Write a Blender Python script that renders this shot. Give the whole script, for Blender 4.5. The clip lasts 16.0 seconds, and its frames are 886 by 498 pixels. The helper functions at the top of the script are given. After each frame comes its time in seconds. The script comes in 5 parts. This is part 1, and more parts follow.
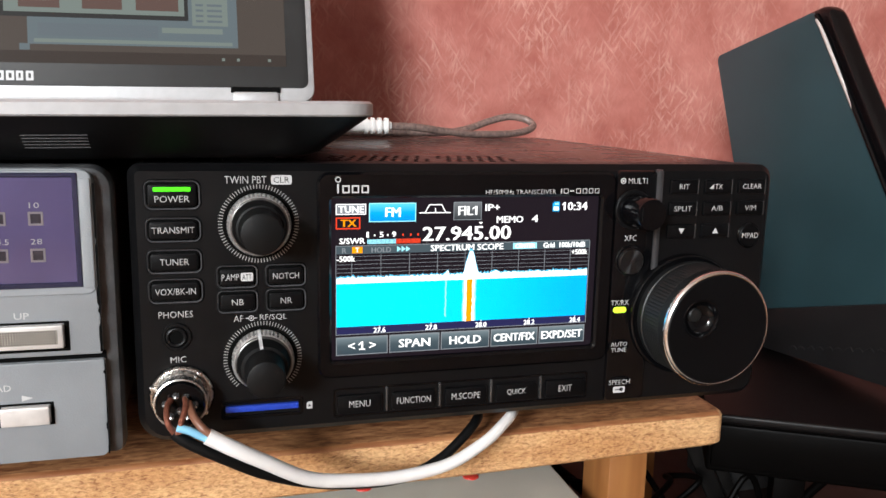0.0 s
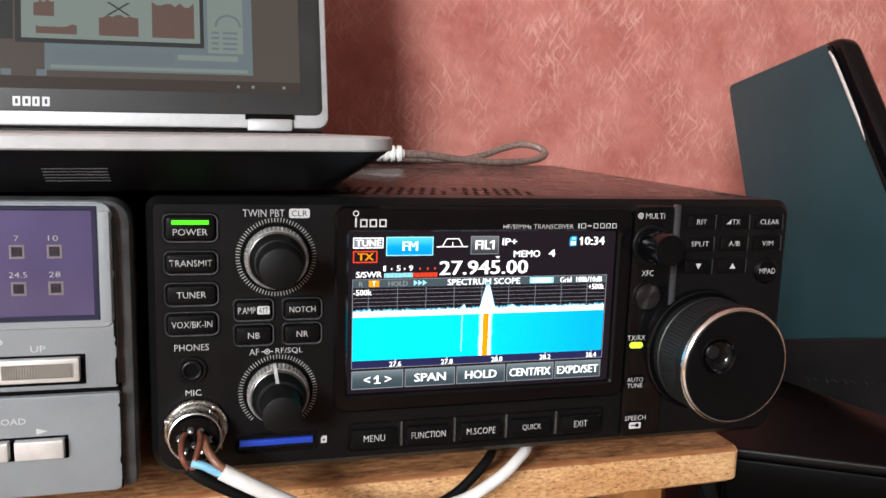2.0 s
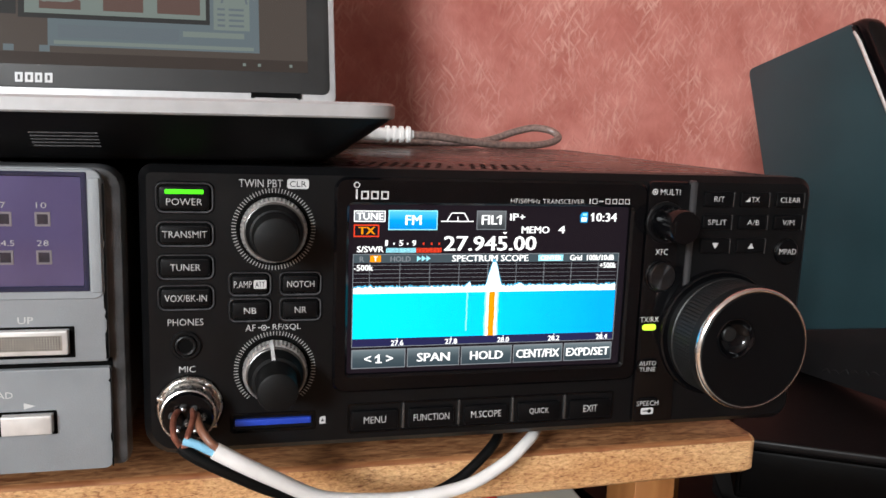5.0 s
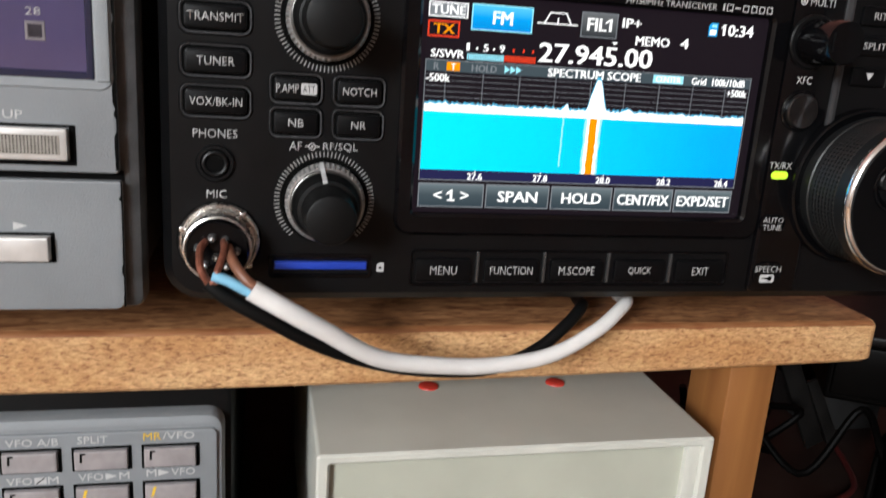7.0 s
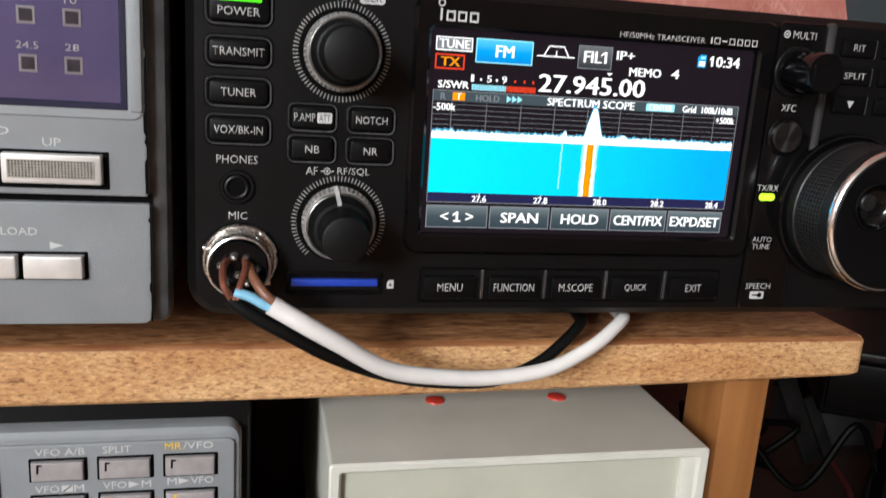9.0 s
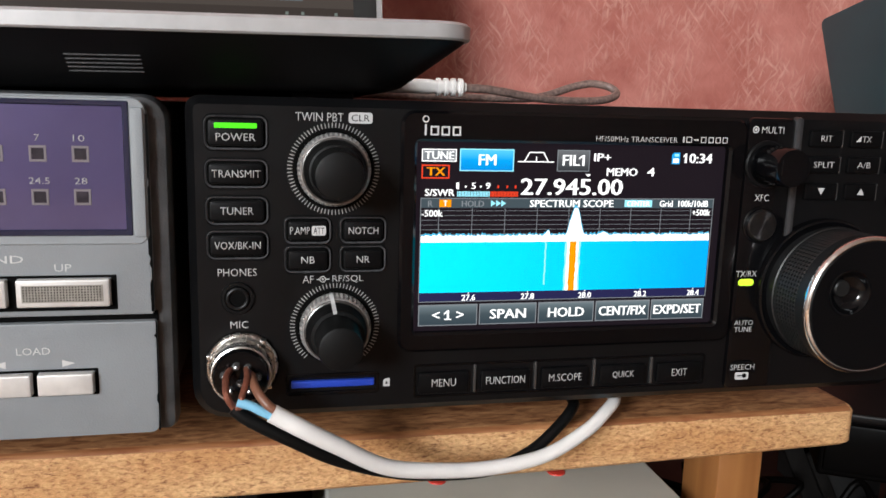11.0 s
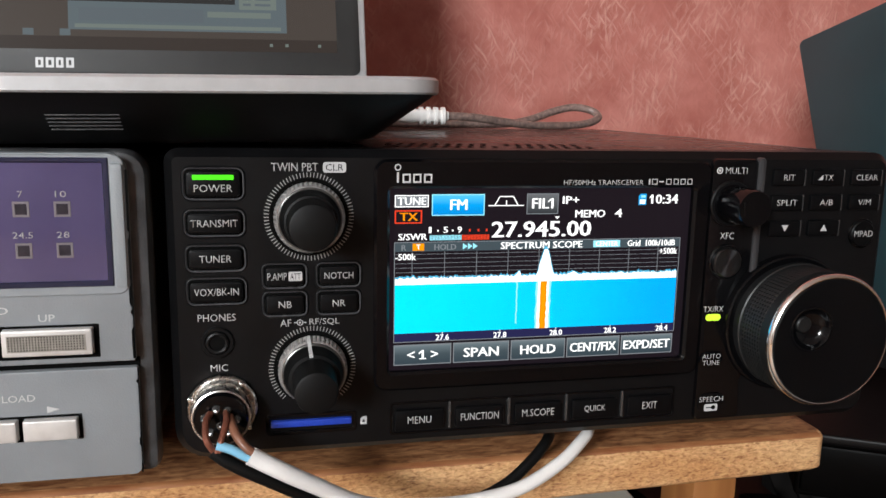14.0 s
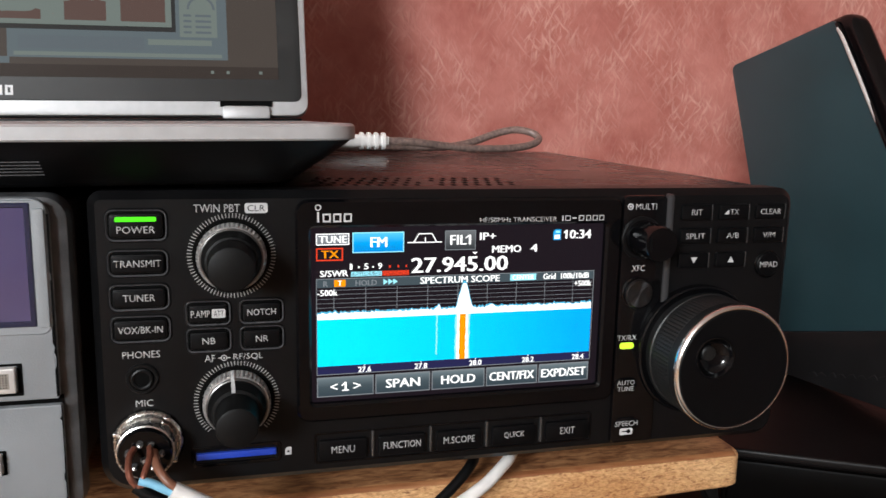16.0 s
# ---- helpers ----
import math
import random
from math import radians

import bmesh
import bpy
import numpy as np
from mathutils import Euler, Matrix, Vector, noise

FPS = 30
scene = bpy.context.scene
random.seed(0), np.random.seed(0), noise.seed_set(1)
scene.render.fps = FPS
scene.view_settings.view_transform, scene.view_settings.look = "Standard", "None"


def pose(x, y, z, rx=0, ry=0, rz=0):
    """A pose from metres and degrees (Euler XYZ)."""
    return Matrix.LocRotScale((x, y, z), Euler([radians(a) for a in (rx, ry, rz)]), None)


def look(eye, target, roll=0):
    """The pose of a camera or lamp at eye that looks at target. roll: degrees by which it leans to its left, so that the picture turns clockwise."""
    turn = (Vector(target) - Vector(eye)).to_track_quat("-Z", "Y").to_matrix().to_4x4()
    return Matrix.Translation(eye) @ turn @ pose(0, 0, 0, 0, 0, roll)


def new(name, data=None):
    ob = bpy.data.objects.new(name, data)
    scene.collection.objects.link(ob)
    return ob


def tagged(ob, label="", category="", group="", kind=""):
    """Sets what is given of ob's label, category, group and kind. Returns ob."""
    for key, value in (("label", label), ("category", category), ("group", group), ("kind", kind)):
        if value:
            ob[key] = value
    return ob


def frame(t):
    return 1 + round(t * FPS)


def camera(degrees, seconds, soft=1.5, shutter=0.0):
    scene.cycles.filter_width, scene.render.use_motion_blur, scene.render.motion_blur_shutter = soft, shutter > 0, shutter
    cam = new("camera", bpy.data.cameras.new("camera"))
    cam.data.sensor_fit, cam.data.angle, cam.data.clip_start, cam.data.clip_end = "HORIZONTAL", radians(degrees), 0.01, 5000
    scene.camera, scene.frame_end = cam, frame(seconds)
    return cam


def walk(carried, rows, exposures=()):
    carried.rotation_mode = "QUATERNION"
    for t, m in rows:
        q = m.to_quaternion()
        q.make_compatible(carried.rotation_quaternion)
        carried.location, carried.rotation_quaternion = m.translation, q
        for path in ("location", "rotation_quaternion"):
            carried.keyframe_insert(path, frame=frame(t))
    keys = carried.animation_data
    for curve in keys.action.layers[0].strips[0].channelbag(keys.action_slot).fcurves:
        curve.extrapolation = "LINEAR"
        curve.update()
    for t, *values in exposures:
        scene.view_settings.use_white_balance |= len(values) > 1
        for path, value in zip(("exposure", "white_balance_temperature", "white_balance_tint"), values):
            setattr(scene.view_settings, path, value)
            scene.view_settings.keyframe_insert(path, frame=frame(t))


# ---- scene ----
cam = camera(58.0, 16.0, shutter=0.5)
PATH = [
    (0, (0.03, -0.267, 0.124), (0.552, 1.629, -0.236), 1.3),
    (0.5, (0.03, -0.269, 0.127), (0.551, 1.632, -0.21), 1.8),
    (1, (0.032, -0.267, 0.13), (0.574, 1.632, -0.187), 1.7),
    (1.5, (0.029, -0.266, 0.126), (0.56, 1.635, -0.192), 1.9),
    (2, (0.026, -0.264, 0.129), (0.539, 1.643, -0.185), 1.8),
    (2.5, (0.033, -0.265, 0.131), (0.553, 1.642, -0.176), 1.9),
    (3, (0.035, -0.263, 0.13), (0.561, 1.641, -0.181), 1.8),
    (5.3, (0.031, -0.252, 0.118), (0.498, 1.664, -0.212), 2.3),
    (5.5, (0.028, -0.245, 0.115), (0.497, 1.665, -0.249), 2.7),
    (6, (0.029, -0.227, 0.096), (0.468, 1.68, -0.318), 2.2),
    (6.5, (0.031, -0.213, 0.097), (0.472, 1.684, -0.356), 3.6),
    (7, (0.025, -0.207, 0.081), (0.467, 1.675, -0.434), 4.0),
    (7.5, (0.024, -0.208, 0.077), (0.437, 1.673, -0.46), 4.0),
    (8, (0.021, -0.212, 0.075), (0.431, 1.67, -0.463), 3.8),
    (8.5, (0.021, -0.217, 0.078), (0.44, 1.674, -0.423), 3.6),
    (9, (0.021, -0.22, 0.083), (0.455, 1.677, -0.376), 3.8),
    (9.5, (0.021, -0.223, 0.092), (0.447, 1.688, -0.319), 2.7),
    (10, (0.022, -0.222, 0.095), (0.456, 1.69, -0.299), 2.8),
    (10.2, (0.022, -0.223, 0.096), (0.452, 1.693, -0.283), 2.4),
    (12.3, (0.028, -0.232, 0.114), (0.431, 1.693, -0.252), 1.4),
    (12.5, (0.027, -0.231, 0.112), (0.428, 1.691, -0.266), 1.4),
    (13, (0.029, -0.233, 0.114), (0.433, 1.691, -0.255), 1.2),
    (13.5, (0.031, -0.234, 0.113), (0.446, 1.689, -0.248), 1.1),
    (14, (0.03, -0.235, 0.117), (0.445, 1.688, -0.243), 1.1),
    (14.5, (0.031, -0.238, 0.12), (0.456, 1.686, -0.22), 1.2),
    (15, (0.032, -0.239, 0.122), (0.458, 1.686, -0.217), 1.0),
    (15.5, (0.037, -0.244, 0.125), (0.504, 1.674, -0.197), 1.0),
    (16, (0.043, -0.246, 0.129), (0.535, 1.661, -0.22), 1.2),
]
walk(cam, [(t, look(eye, target, roll)) for t, eye, target, roll in PATH],
     exposures=((0, 0.45), (3.2, 0.42), (5.5, 0.20), (7, 0.08), (10, 0.17), (12.5, 0.06), (16, 0.11)))

# ---------- light ----------
world = bpy.data.worlds.new("daylight")
scene.world = world
world.use_nodes = True
wn = world.node_tree
sky = wn.nodes.new("ShaderNodeTexSky")
sky.sky_type = 'NISHITA'
sky.sun_disc = False
sky.sun_elevation = radians(38)
sky.sun_rotation = radians(150)
wn.nodes["Background"].inputs["Strength"].default_value = 0.10
wn.links.new(sky.outputs["Color"], wn.nodes["Background"].inputs["Color"])

sun = new("sun", bpy.data.lights.new("sun", 'SUN'))
sun.data.energy, sun.data.angle, sun.data.color = 2.0, radians(0.5), (1.0, 0.95, 0.88)
sun.matrix_world = look((3, 6, 6), (0, 0, 0))

win_lamp = new("window_daylight", bpy.data.lights.new("window_daylight", 'AREA'))
win_lamp.data.shape, win_lamp.data.size, win_lamp.data.size_y = 'RECTANGLE', 0.86, 0.84
win_lamp.data.energy, win_lamp.data.color = 150.0, (0.93, 0.97, 1.0)
win_lamp.matrix_world = look((-2.0, -2.98, 1.14), (-0.6, 0, 0.3))

# ---------- materials ----------
def mat(name, color, rough=0.5, metal=0.0, vary=0.12, scale=60.0, grain=0.0, grain_scale=900.0, spec=0.5, coat=0.0):
    """Principled surface with two scales of colour variation and a fine relief."""
    m = bpy.data.materials.new(name)
    m.use_nodes = True
    nt = m.node_tree
    b = nt.nodes["Principled BSDF"]
    b.inputs["Roughness"].default_value, b.inputs["Metallic"].default_value = rough, metal
    b.inputs["Specular IOR Level"].default_value = spec
    b.inputs["Coat Weight"].default_value = coat
    tc = nt.nodes.new("ShaderNodeTexCoord")
    n1 = nt.nodes.new("ShaderNodeTexNoise")
    n1.inputs["Scale"].default_value, n1.inputs["Detail"].default_value = scale, 6
    nt.links.new(tc.outputs["Object"], n1.inputs["Vector"])
    r = nt.nodes.new("ShaderNodeValToRGB")
    r.color_ramp.elements[0].position, r.color_ramp.elements[1].position = 0.3, 0.7
    r.color_ramp.elements[0].color = (*[c * (1 - vary) for c in color], 1)
    r.color_ramp.elements[1].color = (*[min(1, c * (1 + vary)) for c in color], 1)
    nt.links.new(n1.outputs["Fac"], r.inputs["Fac"])
    nt.links.new(r.outputs["Color"], b.inputs["Base Color"])
    rr = nt.nodes.new("ShaderNodeMapRange")
    rr.inputs["To Min"].default_value, rr.inputs["To Max"].default_value = max(0.02, rough - 0.08), min(1, rough + 0.08)
    nt.links.new(n1.outputs["Fac"], rr.inputs["Value"])
    nt.links.new(rr.outputs["Result"], b.inputs["Roughness"])
    if grain:
        n2 = nt.nodes.new("ShaderNodeTexNoise")
        n2.inputs["Scale"].default_value, n2.inputs["Detail"].default_value = grain_scale, 3
        nt.links.new(tc.outputs["Object"], n2.inputs["Vector"])
        bp = nt.nodes.new("ShaderNodeBump")
        bp.inputs["Strength"].default_value, bp.inputs["Distance"].default_value = grain, 0.0003
        nt.links.new(n2.outputs["Fac"], bp.inputs["Height"])
        nt.links.new(bp.outputs["Normal"], b.inputs["Normal"])
    return m


def glow(name, color, strength=1.0):
    """A lit display element or lamp."""
    m = bpy.data.materials.new(name)
    m.use_nodes = True
    b = m.node_tree.nodes["Principled BSDF"]
    b.inputs["Base Color"].default_value = (0.002, 0.002, 0.002, 1)
    b.inputs["Roughness"].default_value = 0.25
    b.inputs["Specular IOR Level"].default_value = 0.1
    b.inputs["Emission Color"].default_value = (*color, 1)
    b.inputs["Emission Strength"].default_value = strength
    return m


def wall_paper():
    m = mat("brushed_red_wallpaper", (0.42, 0.135, 0.11), 0.62)
    nt = m.node_tree
    b = nt.nodes["Principled BSDF"]
    tc = nt.nodes.new("ShaderNodeTexCoord")
    big = nt.nodes.new("ShaderNodeTexNoise")
    big.inputs["Scale"].default_value, big.inputs["Detail"].default_value, big.inputs["Distortion"].default_value = 20, 6, 0.5
    nt.links.new(tc.outputs["Object"], big.inputs["Vector"])
    w = nt.nodes.new("ShaderNodeTexNoise")
    w.inputs["Scale"].default_value, w.inputs["Detail"].default_value = 13, 3
    nt.links.new(tc.outputs["Object"], w.inputs["Vector"])
    streaks = []
    for k, (rot, seed) in enumerate(((32, 0.0), (-38, 3.0), (4, 7.0))):
        mp = nt.nodes.new("ShaderNodeMapping")
        mp.vector_type = 'TEXTURE'
        mp.inputs["Rotation"].default_value = (0, radians(rot), 0)
        mp.inputs["Location"].default_value = (seed, seed, seed)
        mp.inputs["Scale"].default_value = (0.0027, 0.03, 0.0145)
        mixv = nt.nodes.new("ShaderNodeMix")
        mixv.data_type = 'VECTOR'
        mixv.inputs["Factor"].default_value = 0.022
        nt.links.new(tc.outputs["Object"], mixv.inputs[4])
        nt.links.new(w.outputs["Color"], mixv.inputs[5])
        nt.links.new(mixv.outputs[1], mp.inputs["Vector"])
        n = nt.nodes.new("ShaderNodeTexNoise")
        n.inputs["Scale"].default_value, n.inputs["Detail"].default_value = 1.0, 4
        nt.links.new(mp.outputs["Vector"], n.inputs["Vector"])
        r = nt.nodes.new("ShaderNodeMapRange")
        r.inputs["From Min"].default_value, r.inputs["From Max"].default_value = 0.525, 0.84
        nt.links.new(n.outputs["Fac"], r.inputs["Value"])
        streaks.append(r)
    add = nt.nodes.new("ShaderNodeMath")
    add.operation = 'MAXIMUM'
    nt.links.new(streaks[0].outputs["Result"], add.inputs[0])
    nt.links.new(streaks[1].outputs["Result"], add.inputs[1])
    add2 = nt.nodes.new("ShaderNodeMath")
    add2.operation = 'MAXIMUM'
    nt.links.new(add.outputs["Value"], add2.inputs[0])
    nt.links.new(streaks[2].outputs["Result"], add2.inputs[1])
    ramp = nt.nodes.new("ShaderNodeValToRGB")
    ramp.color_ramp.elements[0].position, ramp.color_ramp.elements[1].position = 0.32, 0.68
    ramp.color_ramp.elements[0].color = (0.375, 0.103, 0.078, 1)
    ramp.color_ramp.elements[1].color = (0.565, 0.215, 0.175, 1)
    fine = nt.nodes.new("ShaderNodeTexNoise")
    fine.inputs["Scale"].default_value, fine.inputs["Detail"].default_value = 110, 6
    nt.links.new(tc.outputs["Object"], fine.inputs["Vector"])
    both = nt.nodes.new("ShaderNodeMix")
    both.inputs["Factor"].default_value = 0.3
    nt.links.new(big.outputs["Fac"], both.inputs[2])
    nt.links.new(fine.outputs["Fac"], both.inputs[3])
    nt.links.new(both.outputs[0], ramp.inputs["Fac"])
    patch = nt.nodes.new("ShaderNodeTexNoise")
    patch.inputs["Scale"].default_value, patch.inputs["Detail"].default_value = 24, 3
    nt.links.new(tc.outputs["Object"], patch.inputs["Vector"])
    cl = nt.nodes.new("ShaderNodeMapRange")
    cl.inputs["From Min"].default_value, cl.inputs["From Max"].default_value = 0.36, 0.68
    nt.links.new(patch.outputs["Fac"], cl.inputs["Value"])
    grp = nt.nodes.new("ShaderNodeMath")
    grp.operation = 'MULTIPLY'
    nt.links.new(add2.outputs["Value"], grp.inputs[0])
    nt.links.new(cl.outputs["Result"], grp.inputs[1])
    mix = nt.nodes.new("ShaderNodeMix")
    mix.data_type = 'RGBA'
    nt.links.new(grp.outputs["Value"], mix.inputs["Factor"])
    nt.links.new(ramp.outputs["Color"], mix.inputs[6])
    mix.inputs[7].default_value = (0.80, 0.49, 0.40, 1)
    nt.links.new(mix.outputs[2], b.inputs["Base Color"])
    bp = nt.nodes.new("ShaderNodeBump")
    bp.inputs["Strength"].default_value, bp.inputs["Distance"].default_value = 0.35, 0.0008
    nt.links.new(add2.outputs["Value"], bp.inputs["Height"])
    nt.links.new(bp.outputs["Normal"], b.inputs["Normal"])
    return m


def chipboard():
    m = mat("raw_chipboard", (0.5, 0.3, 0.14), 0.75)
    nt = m.node_tree
    b = nt.nodes["Principled BSDF"]
    tc = nt.nodes.new("ShaderNodeTexCoord")
    mp = nt.nodes.new("ShaderNodeMapping")
    mp.inputs["Scale"].default_value = (0.55, 1, 1.2)
    nt.links.new(tc.outputs["Object"], mp.inputs["Vector"])
    vo = nt.nodes.new("ShaderNodeTexVoronoi")
    vo.inputs["Scale"].default_value = 700
    nz = nt.nodes.new("ShaderNodeTexNoise")
    nz.inputs["Scale"].default_value, nz.inputs["Detail"].default_value = 820, 8
    nz.inputs["Roughness"].default_value = 0.66
    nz.inputs["Distortion"].default_value = 0.6
    lo = nt.nodes.new("ShaderNodeTexNoise")
    lo.inputs["Scale"].default_value, lo.inputs["Detail"].default_value = 45, 4
    for n in (vo, nz, lo):
        nt.links.new(mp.outputs["Vector"], n.inputs["Vector"])
    r1 = nt.nodes.new("ShaderNodeValToRGB")
    e = r1.color_ramp.elements
    e[0].position, e[0].color = 0.33, (0.30, 0.12, 0.048, 1)
    e[1].position, e[1].color = 0.64, (0.80, 0.50, 0.25, 1)
    mid = e.new(0.46)
    mid.color = (0.59, 0.335, 0.15, 1)
    nt.links.new(nz.outputs["Fac"], r1.inputs["Fac"])
    chip = nt.nodes.new("ShaderNodeMix")
    chip.data_type, chip.blend_type = 'RGBA', 'OVERLAY'
    chip.inputs["Factor"].default_value = 0.12
    nt.links.new(r1.outputs["Color"], chip.inputs[6])
    bw = nt.nodes.new("ShaderNodeRGBToBW")
    nt.links.new(vo.outputs["Color"], bw.inputs["Color"])
    nt.links.new(bw.outputs["Val"], chip.inputs[7])
    r2 = nt.nodes.new("ShaderNodeValToRGB")
    r2.color_ramp.elements[0].position, r2.color_ramp.elements[0].color = 0.35, (0.80, 0.68, 0.56, 1)
    r2.color_ramp.elements[1].position, r2.color_ramp.elements[1].color = 0.62, (1, 1, 1, 1)
    nt.links.new(lo.outputs["Fac"], r2.inputs["Fac"])
    mul = nt.nodes.new("ShaderNodeMix")
    mul.data_type, mul.blend_type = 'RGBA', 'MULTIPLY'
    mul.inputs["Factor"].default_value = 1.0
    nt.links.new(chip.outputs[2], mul.inputs[6])
    nt.links.new(r2.outputs["Color"], mul.inputs[7])
    sp = nt.nodes.new("ShaderNodeTexNoise")
    sp.inputs["Scale"].default_value, sp.inputs["Detail"].default_value = 640, 4
    off = nt.nodes.new("ShaderNodeMapping")
    off.inputs["Scale"].default_value, off.inputs["Location"].default_value = (0.38, 1, 1.5), (4, 2, 7)
    nt.links.new(tc.outputs["Object"], off.inputs["Vector"])
    nt.links.new(off.outputs["Vector"], sp.inputs["Vector"])
    pit = nt.nodes.new("ShaderNodeMapRange")
    pit.inputs["From Min"].default_value, pit.inputs["From Max"].default_value = 0.63, 0.73
    nt.links.new(sp.outputs["Fac"], pit.inputs["Value"])
    fin = nt.nodes.new("ShaderNodeMix")
    fin.data_type = 'RGBA'
    nt.links.new(pit.outputs["Result"], fin.inputs["Factor"])
    nt.links.new(mul.outputs[2], fin.inputs[6])
    fin.inputs[7].default_value = (0.21, 0.08, 0.03, 1)
    nt.links.new(fin.outputs[2], b.inputs["Base Color"])
    bp = nt.nodes.new("ShaderNodeBump")
    bp.inputs["Strength"].default_value, bp.inputs["Distance"].default_value = 0.8, 0.0007
    nt.links.new(nz.outputs["Fac"], bp.inputs["Height"])
    nt.links.new(bp.outputs["Normal"], b.inputs["Normal"])
    return m


def wood(name, c0, c1, along=(1, 1, 0.08), scale=90, rough=0.5):
    m = mat(name, c0, rough)
    nt = m.node_tree
    b = nt.nodes["Principled BSDF"]
    tc = nt.nodes.new("ShaderNodeTexCoord")
    mp = nt.nodes.new("ShaderNodeMapping")
    mp.inputs["Scale"].default_value = along
    nt.links.new(tc.outputs["Object"], mp.inputs["Vector"])
    n = nt.nodes.new("ShaderNodeTexNoise")
    n.inputs["Scale"].default_value, n.inputs["Detail"].default_value, n.inputs["Distortion"].default_value = scale, 6, 0.8
    nt.links.new(mp.outputs["Vector"], n.inputs["Vector"])
    r = nt.nodes.new("ShaderNodeValToRGB")
    r.color_ramp.elements[0].position, r.color_ramp.elements[0].color = 0.3, (*c0, 1)
    r.color_ramp.elements[1].position, r.color_ramp.elements[1].color = 0.72, (*c1, 1)
    nt.links.new(n.outputs["Fac"], r.inputs["Fac"])
    nt.links.new(r.outputs["Color"], b.inputs["Base Color"])
    return m


def graded_glow(name, axis, lo, hi, stops, strength=1.0, speckle=0.0):
    """A lit display element whose colour runs along one axis, given in metres within the radio."""
    m = glow(name, stops[0][1], strength)
    nt = m.node_tree
    b = nt.nodes["Principled BSDF"]
    tc = nt.nodes.new("ShaderNodeTexCoord")
    sx = nt.nodes.new("ShaderNodeSeparateXYZ")
    nt.links.new(tc.outputs["Object"], sx.inputs["Vector"])
    mr = nt.nodes.new("ShaderNodeMapRange")
    mr.inputs["From Min"].default_value, mr.inputs["From Max"].default_value = lo, hi
    nt.links.new(sx.outputs[axis], mr.inputs["Value"])
    mp = nt.nodes.new("ShaderNodeMapping")
    mp.inputs["Scale"].default_value = (1, 1, 0.35)
    nt.links.new(tc.outputs["Object"], mp.inputs["Vector"])
    n = nt.nodes.new("ShaderNodeTexNoise")
    n.inputs["Scale"].default_value, n.inputs["Detail"].default_value = 300, 5
    nt.links.new(mp.outputs["Vector"], n.inputs["Vector"])
    ad = nt.nodes.new("ShaderNodeMath")
    ad.operation = 'MULTIPLY_ADD'
    ad.inputs[1].default_value = speckle
    nt.links.new(n.outputs["Fac"], ad.inputs[0])
    nt.links.new(mr.outputs["Result"], ad.inputs[2])
    r = nt.nodes.new("ShaderNodeValToRGB")
    e = r.color_ramp.elements
    e[0].position, e[0].color = stops[0][0], (*stops[0][1], 1)
    e[1].position, e[1].color = stops[-1][0], (*stops[-1][1], 1)
    for p, c in stops[1:-1]:
        e.new(p).color = (*c, 1)
    nt.links.new(ad.outputs["Value"], r.inputs["Fac"])
    nt.links.new(r.outputs["Color"], b.inputs["Emission Color"])
    return m


def spun_metal():
    """Lathe-turned metal whose gloss fans out from the centre."""
    m = mat("dark_spun_metal", (0.075, 0.075, 0.078), 0.3, 0.95, vary=0.08)
    nt = m.node_tree
    b = nt.nodes["Principled BSDF"]
    tg = nt.nodes.new("ShaderNodeTangent")
    tg.direction_type, tg.axis = 'RADIAL', 'Y'
    b.inputs["Anisotropic"].default_value = 0.9
    nt.links.new(tg.outputs["Tangent"], b.inputs["Tangent"])
    return m


